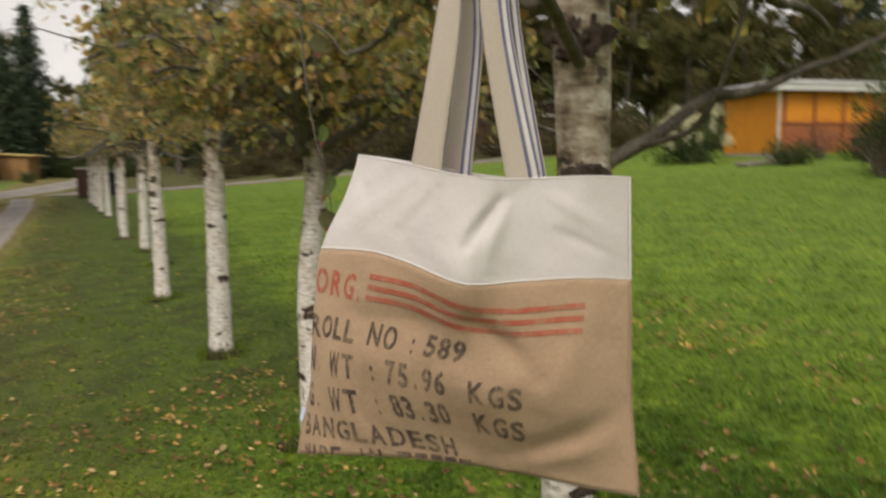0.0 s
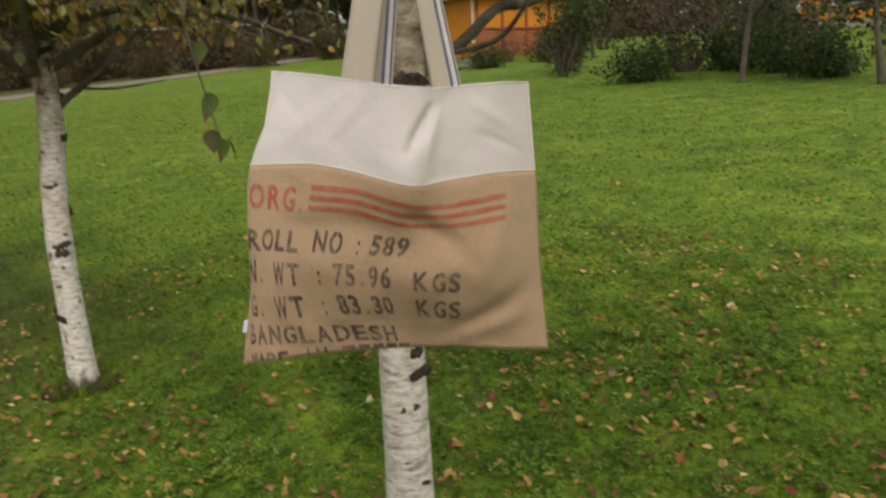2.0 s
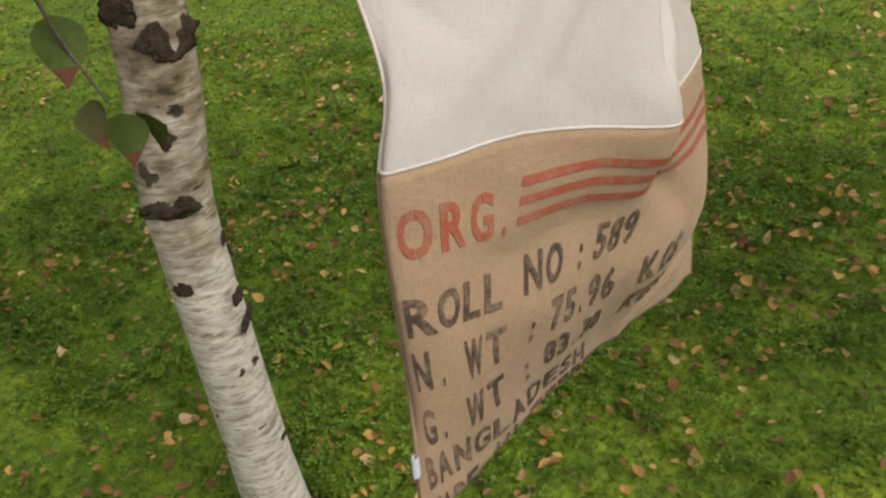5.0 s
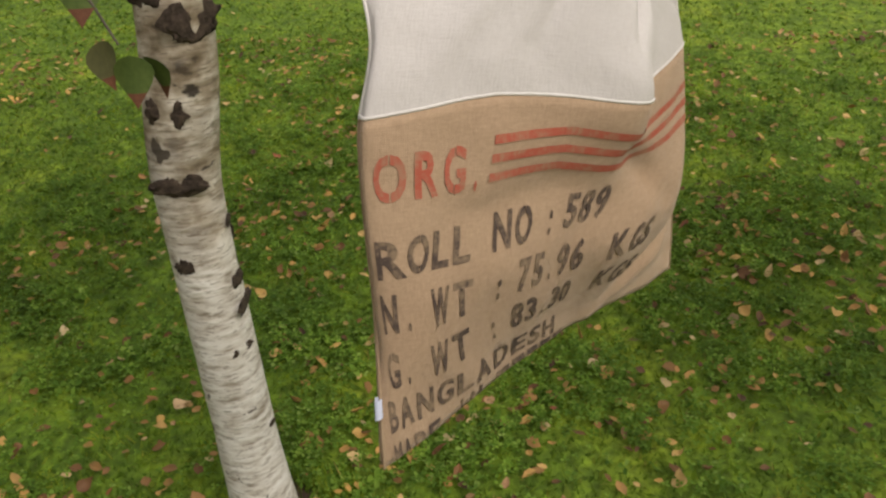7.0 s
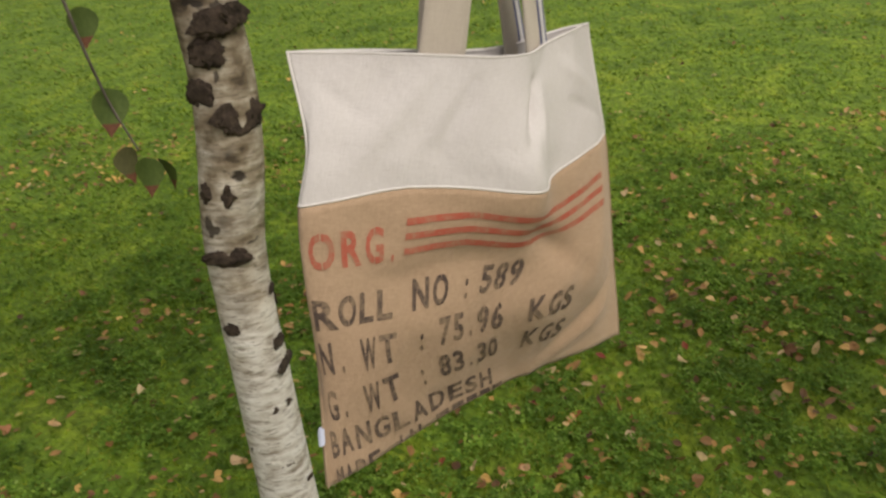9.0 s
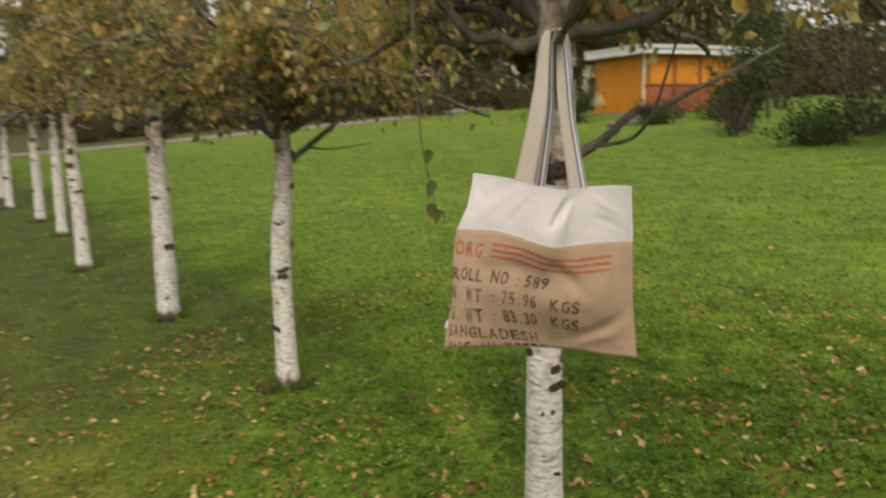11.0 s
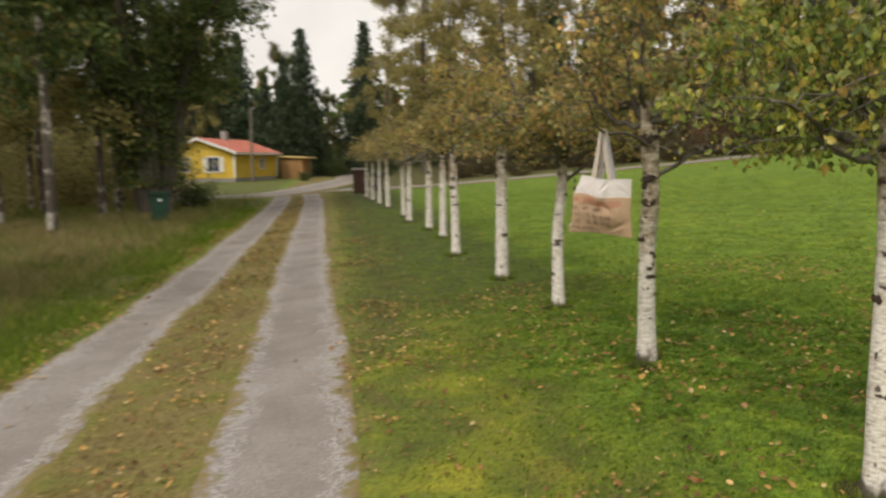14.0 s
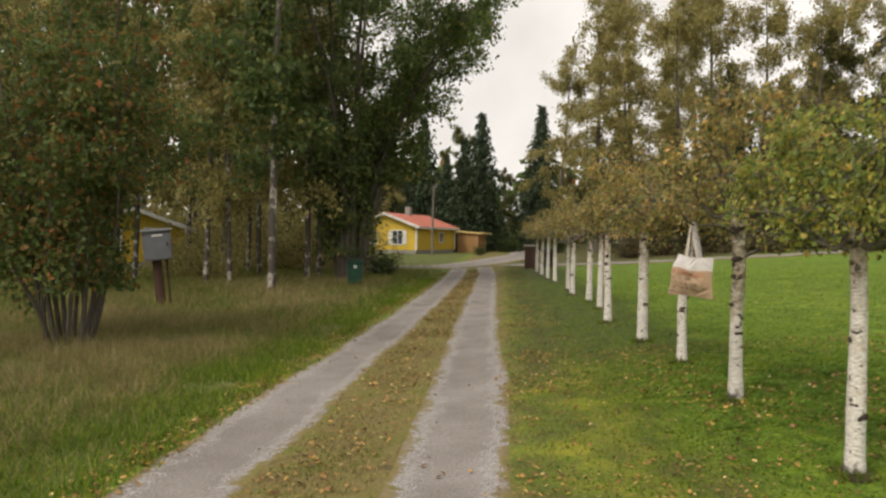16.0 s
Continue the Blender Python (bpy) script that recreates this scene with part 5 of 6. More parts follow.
put(bush("leafy_shrub", (1.3, 1.5), 3600, SHRUB, 0.085, "dark green shrub near the gravel road", 10), [(-5.6, 72, 50, 1.0), (-1.8, 78, 140, 1.3), (-4.3, 60.5, 10, 0.55), (2.5, 66, 0, 1.6), (-14.5, 66, 0, 1.2), (-8.0, 28.7, 30, 0.85)])
tall_shrub = bush("evergreen_shrub", (0.55, 2.1), 5200, SHRUB, 0.07, "tall dense dark green shrub beside the shed", 12)
tall_shrub.matrix_world = pose(*on(15.4, 10.1))
plum = bush("bare_shrub", (1.1, 2.2), 1400, PLUM, 0.06, "dark reddish half-bare shrub by the shed", 22)
put(plum, [(14.3, 9.5, 0, 0.55), (14.9, 6.7, 100, 1.2), (15.6, 5.9, 30, 1.1), (19.6, 15.4, 220, 0.55), (23.5, 14.2, 310, 0.8), (16.6, 4.6, 160, 1.2)])
hyd = bush("flowering_shrub", (1.3, 1.7), 3000, SHRUB, 0.10, "hydrangea with large cream flower heads", 10)
hyd.matrix_world = pose(*on(17.9, 18.9))
for k in range(34):
    a, t = rng.uniform(0, 6.3), rng.uniform(0.25, 1.0)
    at_ = np.array([1.25 * math.cos(a) * math.sqrt(1 - t * t * 0.75), 1.25 * math.sin(a) * math.sqrt(1 - t * t * 0.75), 0.25 + 1.55 * t])
    v, f = leaf_cloud(at_ + rng.normal(size=(60, 3)) * (0.075, 0.075, 0.085), 0.055, 0.0, 0.3, 0.45)
    under("flower_head", mesh_np("flower_head", v, f, PETAL), hyd)
put_tree = tall_birch(4.2, 2600, SHRUB, GREY_BARK, 1.5, 0.35, 0.07, 0.10)
put(put_tree, [(12.6, 4.5, 0, 0.85), (12.2, 2.1, 100, 0.85), (19.8, 12.2, 200, 0.95)], "young green garden tree at the lawn edge")
rockery = thing("stone_edging", on(17.6, 15.6), "low heap of grey brown stones in the lawn", "stones")
for k in range(12):
    bm = bmesh.new()
    bmesh.ops.create_icosphere(bm, subdivisions=2, radius=1.0)
    for q in bm.verts:
        q.co *= 1 + 0.3 * noise.noise(q.co * 1.3 + Vector((k * 3, 0, 0)))
    bmesh.ops.scale(bm, vec=(0.22, 0.16, 0.09), verts=bm.verts)
    bmesh.ops.transform(bm, matrix=pose(-0.9 + 0.17 * k, 0.25 * math.sin(k * 1.9), 0.03 + (-0.9 + 0.17 * k) * SLOPE, 0, 0, k * 70), verts=bm.verts)
    part("stone", bm, STONE, rockery)

# the far wood behind everything
n = 52000
a = rng.uniform(0, 2 * math.pi, n)
base_r = 100 + 26 * rng.uniform(size=n)
cell = np.floor(a * 46).astype(int)
tops = 11 + 8 * np.abs(np.sin(cell * 12.9898) * 43758.5453 % 1.0)
t = rng.uniform(0, 1, n)
c = np.stack([base_r * np.cos(a), 12 + base_r * np.sin(a), 0 * a], -1)
c[:, 2] = height(c[:, 0], c[:, 1]) + t * tops * (1 - 0.25 * rng.uniform(size=n))
c[:, :2] *= (1 + 0.04 * (1 - t) * rng.normal(size=n))[:, None]
v, f = leaf_cloud(c, 1.5, 0.3, 0.4, 0.3)
half = len(f) // 2
tagged(new("far_wood", mesh_np("far_wood", v, f[:half], DARKLEAF)), "dense dark green wood in the distance", "wood", kind="stuff")
tagged(new("far_autumn_wood", mesh_np("far_autumn_wood", v, f[half:], RUSTLEAF)), "rusty autumn wood in the distance", "wood", kind="stuff")


# ---- buildings ----
def window(parent, m, w, h, bars=(1, 0), trim=WHITE):
    """A framed window on a wall; m puts its middle, facing -y."""
    fr = 0.09
    bm = bmesh.new()
    for sx, sz, x, z in ((w + 2 * fr, fr, 0, h / 2), (w + 2 * fr, fr, 0, -h / 2 - fr), (fr, h, -w / 2 - fr / 2, -h / 2), (fr, h, w / 2 + fr / 2, -h / 2)):
        b2 = box((sx, 0.07, sz), (x, -0.02, z))
        tmp = bpy.data.meshes.new("tmp")
        b2.to_mesh(tmp)
        b2.free()
        bm.from_mesh(tmp)
        bpy.data.meshes.remove(tmp)
    bmesh.ops.transform(bm, matrix=m, verts=bm.verts)
    wd = part("window", bm, trim, parent, "white-framed window")
    g = box((w, 0.02, h), (0, 0.012, -h / 2))
    bmesh.ops.transform(g, matrix=m, verts=g.verts)
    part("pane", g, GLASS, wd)
    for k in range(bars[0]):
        b2 = box((0.05, 0.05, h), (-w / 2 + w * (k + 1) / (bars[0] + 1), -0.012, -h / 2))
        bmesh.ops.transform(b2, matrix=m, verts=b2.verts)
        part("glazing_bar", b2, trim, wd)
    return wd


def cottage(at_, rz, width, length, eaves, apex, wall, roof, label, shut=None, openings=True):
    """A gabled wooden cottage; the gable faces -y, the corner at x = width is its origin side."""
    z = float(height(at_[0], at_[1])) - 0.1
    hs = thing("cottage", (at_[0], at_[1], z), label, "house", "", rz)
    part("foundation", box((width - 0.06, length - 0.06, 0.42), (width / 2, length / 2, 0)), CONCRETE, hs)
    body = prism([(0, 0.42), (width, 0.42), (width, eaves + 0.1), (width / 2, apex + 0.1), (0, eaves + 0.1)], length)
    part("wall", body, wall, hs)
    k = (apex - eaves) / (width / 2)
    over = 0.45
    for s in (-1, 1):
        x0, x1 = width / 2, width / 2 + s * (width / 2 + over)
        z1 = apex + 0.12 - k * (width / 2 + over)
        out = [(x0, apex + 0.12), (x1, z1), (x1, z1 + 0.12), (x0, apex + 0.24)]
        part("roof", prism(out, length + 0.8, Matrix.Translation((0, -0.4, 0))), roof, hs)
        part("barge_board", prism([(x0, apex + 0.06), (x1, z1 - 0.08), (x1, z1 + 0.14), (x0, apex + 0.27)], 0.06, Matrix.Translation((0, -0.47, 0))), WHITE, hs)
        part("eaves_board", box((0.05, length + 0.8, 0.16), (x1, length / 2, z1 - 0.06)), WHITE, hs)
        for j in range(int((length + 0.8) / 0.42)):
            b2 = prism([(x0, apex + 0.24), (x1, z1 + 0.12), (x1, z1 + 0.155), (x0, apex + 0.275)], 0.16, Matrix.Translation((0, -0.35 + 0.42 * j, 0)))
            part("roof_tile", b2, roof, hs)
    for x in (-0.02, width + 0.02):
        part("corner_board", box((0.14, 0.14, eaves - 0.3), (x, -0.02, 0.42)), WHITE, hs)
    part("corner_board", box((0.14, 0.14, eaves - 0.3), (width + 0.02, length, 0.42)), WHITE, hs)
    for j in range(int(width / 0.24)):
        part("batten", box((0.035, 0.03, eaves - 0.35), (0.2 + 0.24 * j, -0.012, 0.45)), wall, hs)
    for j in range(int(length / 0.3)):
        part("batten", box((0.03, 0.035, eaves - 0.35), (width + 0.012, 0.25 + 0.3 * j, 0.45)), wall, hs)
    if openings:
        window(hs, pose(width * 0.70, -0.03, 1.55), 0.95, 1.15, (1, 0))
        window(hs, pose(width * 0.27, -0.03, 1.55), 0.95, 1.15, (1, 0))
        window(hs, pose(width + 0.03, length * 0.62, 1.6, 0, 0, 90), 0.9, 0.8, (1, 0))
        part("chimney", box((0.5, 0.5, 0.9), (width / 2 + 0.3, length * 0.45, apex + 0.02), 0.02), CONCRETE, hs)
        if shut:
            for sx in (-1, 1):
                part("shutter", box((0.3, 0.04, 1.2), (width * 0.70 + sx * 0.74, -0.05, 0.95), 0.01), shut, hs)
    return hs


cottage((-15.7, 61.8), -17.3, 6.0, 9.4, 2.45, 3.5, YELLOW, ROOF_RED, "yellow wooden cottage with a red tiled roof", WHITE)
annex = thing("lean_to", (-6.9, 70.2, float(height(-6, 70.2)) - 0.05), "small tan wooden lean-to beside the cottage", "shed", "", -17.3)
part("wall", box((2.2, 2.4, 2.0), (1.1, 1.2, 0)), WOOD_TAN, annex)
part("roof", box((3.0, 3.0, 0.14), (1.2, 1.2, 2.02), 0.02, (0, 3, 0)), plain("weathered_yellow_board", (0.45, 0.33, 0.12), (0.6, 0.46, 0.2)), annex)
for k in range(7):
    part("board", box((0.26, 0.03, 1.9), (0.16 + 0.31 * k, -0.018, 0.02)), WOOD_TAN, annex)
cottage((-23.5, 29.5), 25, 5.0, 6.0, 2.1, 3.0, YELLOW, WOOD_DARK, "yellow cottage half hidden behind the wood", None)
cottage((30.5, 46.0), 38, 6.0, 8.0, 2.6, 4.4, FALU, WOOD_DARK, "dark red wooden cottage beyond the garden", None)
cottage((29.5, 9.6), -70, 6.0, 6.0, 4.4, 5.6, ORANGE, WOOD_DARK, "orange house behind the garden shrubs", None)

pole = thing("utility_pole", on(-8.4, 58.5), "grey wooden utility pole in front of the cottage", "pole")
v, f = tube([(0, 0, -0.3), (0, 0, 3), (0.03, 0, 5.9)], [0.11, 0.10, 0.08], 10, 0.02)
under("shaft", mesh_np("shaft", v, f, STONE, True), pole)
part("cap", box((0.2, 0.2, 0.06), (0.03, 0, 5.9), 0.01), GREY_METAL, pole)

shed = thing("garden_shed", (20.5, 17.8, float(height(20.5, 17.8)) - 0.15), "orange garden shed with a flat pale roof", "shed", "", -12.7)
SX, SY, SH = 4.8, 3.2, 2.35
part("foundation", box((SX, SY, 0.3), (SX / 2, SY / 2, 0)), CONCRETE, shed)
part("wall", box((SX - 0.05, SY - 0.05, SH - 0.25), (SX / 2, SY / 2, 0.3)), ORANGE, shed)
part("roof", box((SX + 0.7, SY + 0.7, 0.14), (SX / 2, SY / 2 - 0.1, SH + 0.22), 0.02), ROOF_PALE, shed)
part("fascia", box((SX + 0.6, 0.05, 0.2), (SX / 2, -0.37, SH + 0.04), 0.005), WHITE, shed)
part("fascia", box((0.05, SY + 0.6, 0.2), (-0.31, SY / 2 - 0.08, SH + 0.04), 0.005), WHITE, shed)
v, f = tube([(-0.03, -0.1, 0.1), (-0.03, -0.1, SH), (-0.15, -0.3, SH + 0.2)], [0.045, 0.045, 0.045], 8)
under("downpipe", mesh_np("downpipe", v, f, WHITE, True), shed, "white downpipe")
for k in range(4):
    x = 0.3 + 1.15 * k
    part("panel", box((1.02, 0.04, 0.95), (x + 0.5, -0.005, 1.35), 0.01), ORANGE, shed)
    part("panel", box((1.02, 0.04, 0.92), (x + 0.5, -0.005, 0.36), 0.01), RUSTY, shed)
    part("post", box((0.07, 0.09, SH - 0.3), (x - 0.05, -0.03, 0.3), 0.005), RUSTY, shed)
part("rail", box((SX - 0.2, 0.08, 0.06), (SX / 2, -0.035, 1.29), 0.005), RUSTY, shed)
for k in range(16):
    part("board", box((0.03, 0.185, SH - 0.3), (-0.012 + 0.02, 0.14 + 0.195 * k, 0.3), 0.004), ORANGE, shed)

# ---- things by the lane ----
stand = thing("mailbox_stand", on(-0.85, 33.6), "dark brown wooden mailbox stand with a pale lid", "mailbox")
part("body", box((0.62, 0.5, 1.12), (0, 0, 0.05), 0.015), WOOD_DARK, stand)
part("lid", box((0.78, 0.62, 0.07), (0, -0.02, 1.18), 0.015, (6, 0, 0)), STONE, stand)
for x in (-0.2, 0.2):
    part("foot", box((0.1, 0.45, 0.1), (x, 0, -0.03)), WOOD_DARK, stand)
for x in (-0.24, -0.08, 0.08, 0.24):
    part("board", box((0.15, 0.02, 1.08), (x, -0.258, 0.07), 0.004), WOOD_DARK, stand)
bin2 = thing("waste_bin", on(0.1, 34.6), "dark waste bin beside the mailbox stand", "bin")
part("body", box((0.55, 0.6, 0.95), (0, 0, 0.03), 0.03), BLACK, bin2)
part("lid", box((0.6, 0.66, 0.07), (0, 0, 0.98), 0.02), GREY_METAL, bin2)

bin1 = thing("wheelie_bin", on(-7.98, 21.4), "green plastic wheelie bin under the large tree", "bin", "", 12)
bm = prism([(-0.24, 0.06), (0.24, 0.06), (0.30, 0.95), (-0.30, 0.95)], 0.58, Matrix.Translation((0, -0.29, 0)))
bmesh.ops.bevel(bm, geom=bm.edges[:], offset=0.025, segments=2, affect="EDGES")
part("body", bm, BIN_GREEN, bin1)
part("lid", box((0.64, 0.68, 0.07), (0, -0.01, 0.95), 0.03, (-3, 0, 0)), BIN_GREEN, bin1)
part("rim", box((0.63, 0.64, 0.05), (0, 0, 0.9), 0.015), BIN_GREEN, bin1)
part("handle", box((0.5, 0.05, 0.05), (0, 0.34, 0.93), 0.015), BIN_GREEN, bin1)
part("label", box((0.12, 0.006, 0.09), (0.02, -0.294, 0.72)), WHITE, bin1, "small white sticker")
for x in (-0.25, 0.25):
    bm = bmesh.new()
    bmesh.ops.create_cone(bm, cap_ends=True, segments=16, radius1=0.1, radius2=0.1, depth=0.05)
    bmesh.ops.transform(bm, matrix=pose(x, 0.24, 0.1, 0, 90, 0), verts=bm.verts)
    part("wheel", bm, BLACK, bin1)

cab = thing("meter_cabinet", on(-11.2, 11.8), "grey metal meter cabinet on a dark wooden post", "cabinet", "", 25)
for x, r in ((-0.04, 0.13), (0.2, 0.035)):
    v, f = tube([(x, 0.02, -0.2), (x, 0.02, 0.6), (x, 0.02, 1.32)], [r, r * 0.96, r * 0.93], 12, 0.015)
    under("post", mesh_np("post", v, f, WOOD_DARK, True), cab, "dark wooden post")
part("housing", box((0.70, 0.38, 0.76), (0, -0.06, 1.25), 0.02), GREY_METAL, cab)
door = part("door", box((0.63, 0.02, 0.70), (0, -0.255, 1.28), 0.008), GREY_METAL, cab)
part("latch", box((0.04, 0.03, 0.1), (0.25, -0.27, 1.6), 0.006), BLACK, door)
part("hood", box((0.78, 0.48, 0.04), (0, -0.07, 2.01), 0.01, (4, 0, 0)), GREY_METAL, cab)
cab.matrix_world = pose(*on(-11.2, 11.8), 0, -6, 25)
part("notice", box((0.26, 0.004, 0.05), (0.02, -0.267, 1.87)), WHITE, door, "small white notice strip")


# ---- grass, clover and fallen leaves ----
def blades(n, xr, yr, hgt, wid, lean=0.5, mask=None):
    x, y = rng.uniform(*xr, n), rng.uniform(*yr, n)
    if mask is not None:
        k = rng.uniform(size=n) < mask(x, y)
        x, y = x[k], y[k]
    n = len(x)
    z = height(x, y) - 0.004
    a, b = rng.uniform(0, 6.283, n), rng.uniform(0, 6.283, n)
    h = hgt * rng.uniform(0.45, 1.25, n)
    w = wid * rng.uniform(0.6, 1.3, n) / 2
    l = lean * rng.uniform(0.1, 1.2, n) * h
    p = np.stack([x, y, z], -1)
    s = np.stack([np.cos(a) * w, np.sin(a) * w, 0 * w], -1)
    tip = np.stack([np.cos(b) * l, np.sin(b) * l, h], -1)
    v = np.stack([p - s, p + s, p + tip], 1).reshape(-1, 3)
    return v, np.arange(3 * n).reshape(-1, 3)


def patchy(x, y, f=1.0):
    return 0.5 + 0.28 * np.sin(f * 2.3 * x + 1.7 * np.sin(f * 1.1 * y)) + 0.28 * np.sin(f * 2.9 * y + 1.3 * np.sin(f * 1.9 * x + 2))


LATTICE = rng.uniform(size=(64, 64))


def clumps(x, y, cell):
    """Uneven natural patches, 0 to 1, about one cell across."""
    total = 0.0
    for size, share in ((cell, 0.55), (cell * 0.43, 0.3), (cell * 0.19, 0.15)):
        u, w = np.asarray(x) / size + 100.3, np.asarray(y) / size + 100.7
        i, j = np.floor(u).astype(int), np.floor(w).astype(int)
        a, b = u - i, w - j
        a, b = a * a * (3 - 2 * a), b * b * (3 - 2 * b)
        at_ = lambda p, q: LATTICE[p % 64, q % 64]
        total = total + share * ((at_(i, j) * (1 - a) + at_(i + 1, j) * a) * (1 - b) + (at_(i, j + 1) * (1 - a) + at_(i + 1, j + 1) * a) * b)
    return total


off_trunk = lambda x, y: np.where(np.hypot(x - 0.01, y - 0.045) < 0.09, 0, 1.0)
lawn = lambda x, y: (0.3 * ease(-2.25, -1.9, x) + 0.7 * ease(-1.95, -1.0, x + 0.8 * (clumps(x, y, 0.9) - 0.5))) * off_trunk(x, y)
fade = lambda x, y, cx, cy, r: np.exp(-(np.hypot(x - cx, (y - cy) * 0.75) / r) ** 4)
under_row = lambda x, y: 1 - 0.3 * ease(-2.2, -1.4, x) * ease(1.2, 0.2, x) * ease(1.0, 4.0, y)
chunks = [blades(360000, (-2.2, 4.6), (-5.0, 5.4), 0.027, 0.0055, 1.2, lambda x, y: lawn(x, y) * fade(x, y, 0.9, 0.0, 2.6) * ease(0.1, 0.5, clumps(x, y, 0.35))),
          blades(240000, (-2.4, 9.0), (-8, 12), 0.024, 0.011, 1.5, lambda x, y: lawn(x, y) * under_row(x, y) * fade(x, y, 1.5, 1.0, 5.0)),
          blades(170000, (-2.4, 16), (-9, 30), 0.024, 0.03, 2.0, lambda x, y: lawn(x, y) * under_row(x, y) * fade(x, y, 3.0, 8.0, 12.0))]
for x, y in [(0, 0), (0, 2.33), (0.09, -2.4), (-0.12, 4.5), (-0.29, 7.25), (-0.09, 10.1), (-0.12, 12.05)]:
    chunks.append(blades(1600, (x - 0.22, x + 0.22), (y - 0.22, y + 0.22), 0.075, 0.006, 0.7, lambda u, w: np.exp(-((np.hypot(u - x, w - y) - 0.13) / 0.05) ** 2)))
v, f = join(chunks)
tagged(new("lawn_grass", mesh_np("lawn_grass", v, f, GRASS)), "short green mossy lawn grass", "grass", kind="stuff")
verge = lambda x, y: np.maximum.reduce([0.4 * np.exp(-((x + 1.75) / 0.5) ** 2), np.exp(-((x + 3.68) / 0.42) ** 4), np.exp(-((x + 5.4) / 0.25) ** 2)]) * (1 - np.exp(-((x + 2.72 + 0.013 * np.maximum(y, 0)) / 0.40) ** 6)) * (1 - np.exp(-((x + 4.70 - 0.14 * ease(0, 10, y)) / 0.38) ** 6))
v, f = join([blades(110000, (-6, -0.9), (-8, 8), 0.04, 0.010, 1.0, lambda x, y: verge(x, y) * patchy(x, y)), blades(60000, (-6, -1), (6, 34), 0.05, 0.022, 1.0, lambda x, y: verge(x, y) * patchy(x, y))])
tagged(new("verge_grass", mesh_np("verge_grass", v, f, DRYGRASS)), "dry yellowing grass between and beside the wheel tracks", "grass", kind="stuff")
wild = lambda x, y: ease(-5.25, -6.6, x) * (0.35 + 0.65 * patchy(x, y, 0.7))
v, f = join([blades(130000, (-17, -5.2), (-7, 13), 0.21, 0.010, 1.5, lambda x, y: wild(x, y) * ease(-17, -12, x) * ease(13, 8, y) * ease(-7, -4, y)), blades(110000, (-26, -5.2), (6, 38), 0.27, 0.026, 1.4, lambda x, y: wild(x, y) * ease(6, 12, y) * ease(38, 28, y) * ease(-26, -19, x))])
tagged(new("rough_grass", mesh_np("rough_grass", v, f, ROUGHGRASS)), "tall rough grass, half green and half straw coloured", "grass", kind="stuff")
tufts = lambda x, y: wild(x, y) * np.clip(clumps(x, y, 1.8) * 5 - 1.6, 0, 1) * ease(-6.1, -7.2, x) * ease(-15, -10, x)
v, f = join([blades(150000, (-15, -5.6), (-5.5, 11), 0.30, 0.009, 1.1, lambda x, y: tufts(x, y) * ease(11, 8, y)), blades(60000, (-15, -5.8), (8, 26), 0.34, 0.02, 1.1, lambda x, y: tufts(x, y) * ease(26, 20, y))])
tagged(new("straw_tufts", mesh_np("straw_tufts", v, f, STRAW)), "pale straw tufts leaning in the rough grass", "grass", kind="stuff")
v, f = join([blades(130000, (-8.4, -4.95), (-6, 30), 0.13, 0.013, 0.9, lambda x, y: ease(-5.05, -5.5, x) * ease(-8.4, -6.6, x) * ease(0.2, 0.6, clumps(x, y, 1.1)) * ease(-6.0, -3.5, y) * ease(30, 24, y))])
tagged(new("ditch_grass", mesh_np("ditch_grass", v, f, GRASS)), "green grass along the wheel track", "grass", kind="stuff")

n = 150000
x, y = rng.uniform(-1.2, 3.8, n), rng.uniform(-2.8, 3.0, n)
k = (rng.uniform(size=n) < np.clip(clumps(x, y, 0.17) * 4.5 - 2.0, 0.05, 1) * (0.35 + 0.65 * ease(0.35, 0.6, clumps(x, y, 0.9))) * ease(-1.2, -0.4, x) * fade(x, y, 1.3, 0.1, 2.0)) & (np.hypot(x - 0.01, y - 0.045) > 0.12)
x, y = x[k], y[k]
n = len(x)
c = np.stack([x, y, height(x, y) + rng.uniform(0.014, 0.040, n) * (0.6 + 0.8 * clumps(x, y, 0.17))], -1)
turn = rng.uniform(0, 6.283, n)
r = (rng.uniform(0.007, 0.0145, n) * np.where(rng.uniform(size=n) < 0.06, 1.5, 1.0))[:, None]
tilt = rng.normal(size=(n, 2)) * 0.35
leaflets, faces = [], []
for j in range(3):
    a = (turn + j * 2.094 + rng.normal(size=n) * 0.15)[:, None]
    ring = [np.zeros((n, 3))]
    for da, q in ((-0.55, 0.75), (-0.25, 1.08), (0.25, 1.08), (0.55, 0.75)):
        dx, dy = r * q * np.cos(a + da), r * q * np.sin(a + da)
        ring.append(np.hstack([dx, dy, tilt[:, :1] * dx + tilt[:, 1:] * dy + 0.18 * r * q * (abs(da) > 0.4)]))
    leaflets.append(np.stack(ring, 1) + c[:, None, :])
vv = np.stack(leaflets, 1).reshape(-1, 3)
i = np.arange(3 * n)[:, None] * 5
ff = np.stack([np.hstack([i, i + 1 + j, i + 2 + j]) for j in range(3)], 1).reshape(-1, 3)
tagged(new("clover", mesh_np("clover", vv, ff, CLOVER)), "dark green clover leaves in the lawn", "clover", kind="stuff")


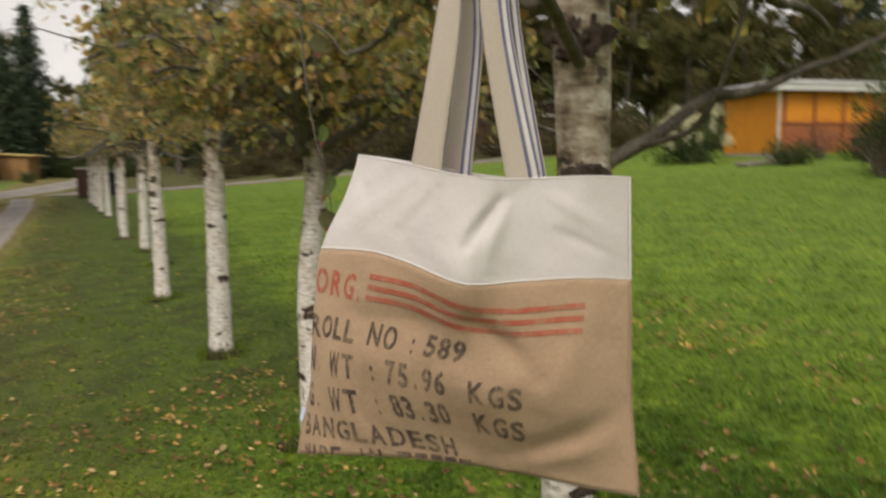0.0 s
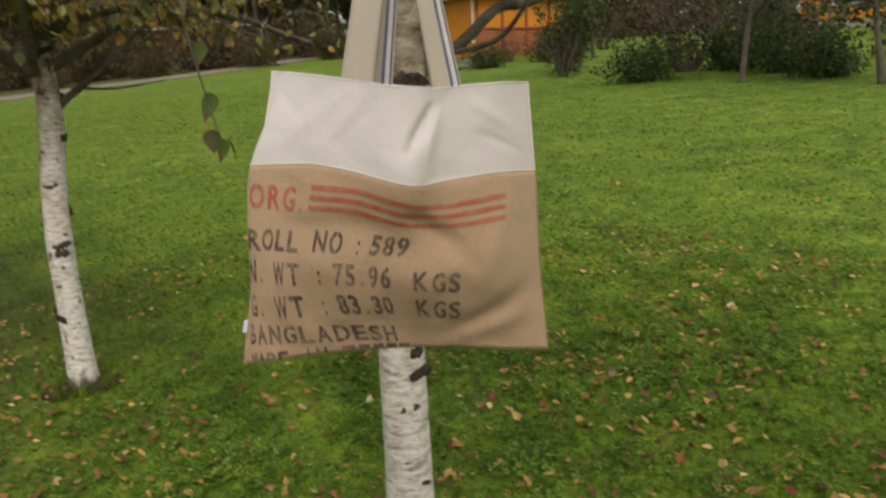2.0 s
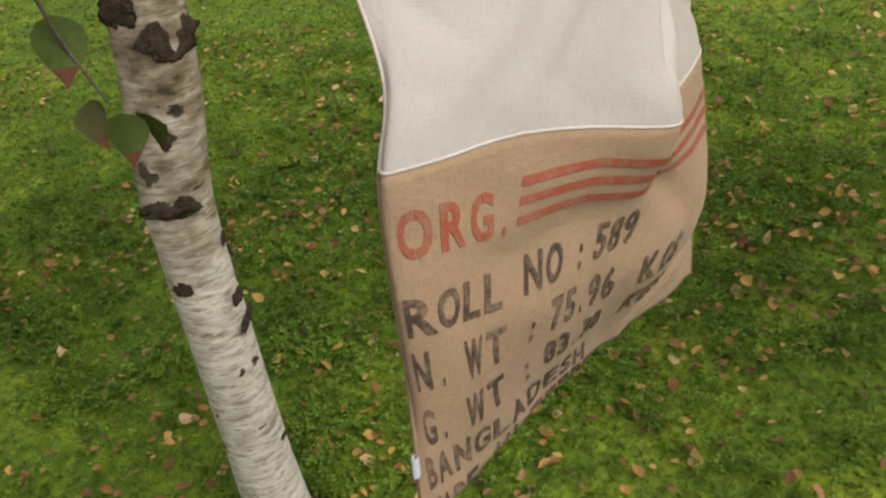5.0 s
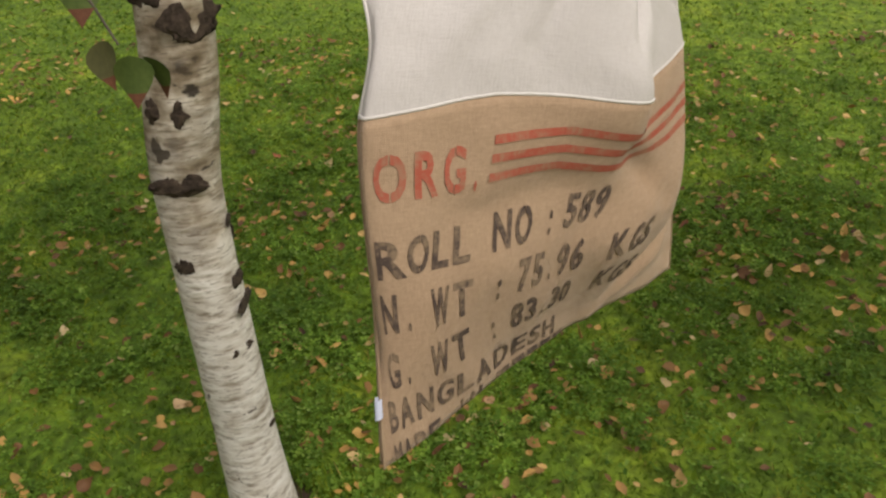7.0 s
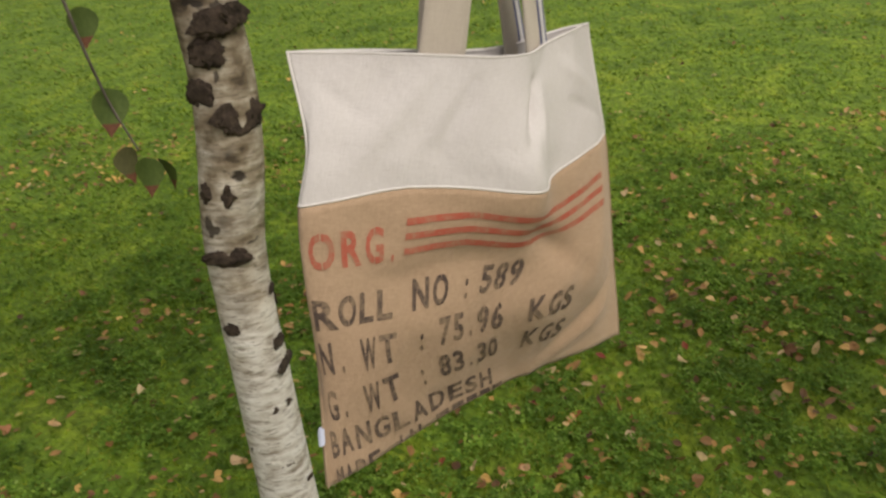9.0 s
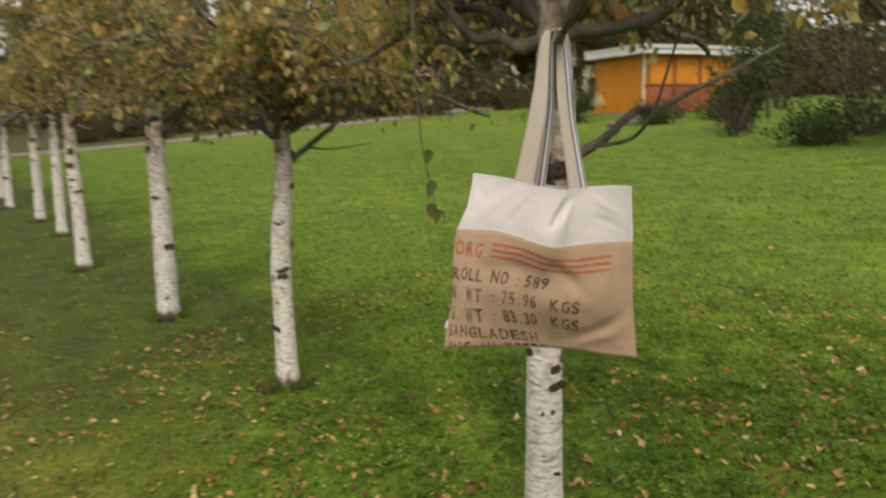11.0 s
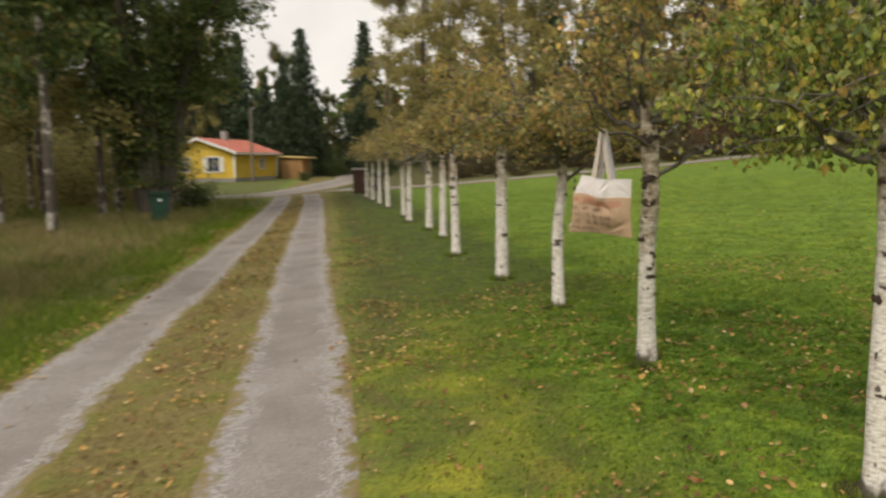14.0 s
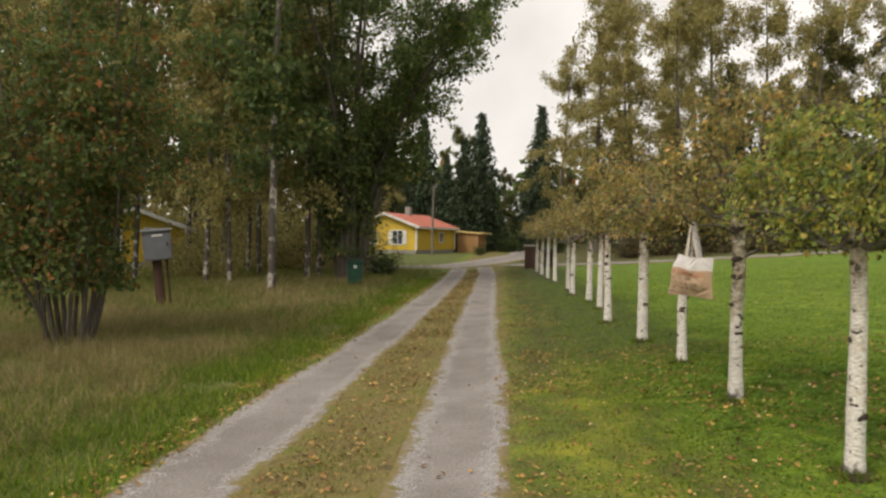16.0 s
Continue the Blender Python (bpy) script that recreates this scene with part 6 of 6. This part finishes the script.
def strewn(n, xr, yr, mask, size):
    """Curled leaves lying on the ground."""
    x, y = rng.uniform(*xr, n), rng.uniform(*yr, n)
    k = rng.uniform(size=n) < mask(x, y)
    x, y = x[k], y[k]
    n = len(x)
    a = rng.uniform(0, 6.283, n)
    L = size * rng.uniform(0.6, 1.35, n)
    prof = np.array([(0, 0, 0.1), (0.33, 0.3, 0.35), (0.36, 0.62, 0.3), (0, 1.0, 0.2), (-0.36, 0.62, 0.5), (-0.33, 0.3, 0.4), (0, 0.5, 0.02)])
    curl = rng.uniform(0.15, 1.0, n)
    px = prof[None, :, 0] * L[:, None] * rng.uniform(0.6, 1.1, n)[:, None]
    py = (prof[None, :, 1] - 0.5) * L[:, None]
    pz = prof[None, :, 2] * (L * curl)[:, None] * 0.5
    tl = rng.normal(size=(2, n, 1)) * 0.3
    vx = x[:, None] + px * np.cos(a)[:, None] - py * np.sin(a)[:, None]
    vy = y[:, None] + px * np.sin(a)[:, None] + py * np.cos(a)[:, None]
    vz = height(x, y)[:, None] + 0.024 + pz + tl[0] * px + tl[1] * py
    v = np.stack([vx, vy, vz], -1).reshape(-1, 3)
    i = np.arange(n)[:, None] * 7
    f = np.stack([np.hstack([i + 6, i + j, i + (j + 1) % 6]) for j in range(6)], 1).reshape(-1, 3)
    return v, f


litter = lambda x, y: np.clip(clumps(x, y, 0.8) * 3 - 1.0, 0.08, 1)
v, f = join([strewn(15000, (-2.2, 3.6), (-4.5, 4.0), lambda x, y: 0.75 * litter(x, y) * off_trunk(x, y), 0.034), strewn(3000, (-2.35, -1.2), (-5, 12), lambda x, y: litter(x, y) * (1.1 - 0.6 * ease(-2.0, -1.5, x)), 0.034), strewn(3600, (-2, 9), (-7, 16), lambda x, y: 0.25 + 0.5 * litter(x, y), 0.036),
             strewn(21000, (-5.6, -2.0), (-8, 30), lambda x, y: verge(x, y) * (0.25 + 0.9 * litter(x, y)) + 0.015, 0.044), strewn(6500, (-5.85, -4.95), (-6, 26), lambda x, y: np.exp(-((x + 5.32) / 0.22) ** 2) * (0.4 + 0.8 * litter(x, y)), 0.05), strewn(1100, (-8, -5.0), (-6, 24), lambda x, y: 0.5 + 0 * x, 0.05)])
tagged(new("fallen_leaves", mesh_np("fallen_leaves", v, f, FALLEN)), "scattered brown, yellow and red fallen leaves", "leaves", kind="stuff")
leaf_meshes = []
for k in range(4):
    bm = big_leaf(0.042, (-0.35, 0.4, 0.1, 0.7)[k])
    for q in bm.verts:
        q.co.z += 0.1 * q.co.x * (1, -1, 2, 0.5)[k] + 0.004 * math.sin(q.co.y * 160 + k) + (9, 16, -7, 22)[k] * q.co.x ** 2
        q.co.x *= (1.15, 0.95, 1.2, 0.8)[k]
    me = bpy.data.meshes.new("fallen_leaf")
    bm.to_mesh(me)
    bm.free()
    me.materials.append(LEAF_ONE)
    leaf_meshes.append(me)
placed = 0
while placed < 295:
    x, y = rng.uniform(-0.9, 2.6), rng.uniform(-1.9, 1.7)
    if math.hypot(x, y) < 0.13 or rng.uniform() > float(litter(x, y)):
        continue
    placed += 1
    ob = new("fallen_leaf", leaf_meshes[placed % 4])
    ob.parent = ground
    s = rng.uniform(0.7, 1.2)
    ob.matrix_basis = pose(*on(x, y, 0.028), rng.uniform(-38, 38), rng.uniform(-38, 38), rng.uniform(0, 360)) @ Matrix.Scale(s, 4)
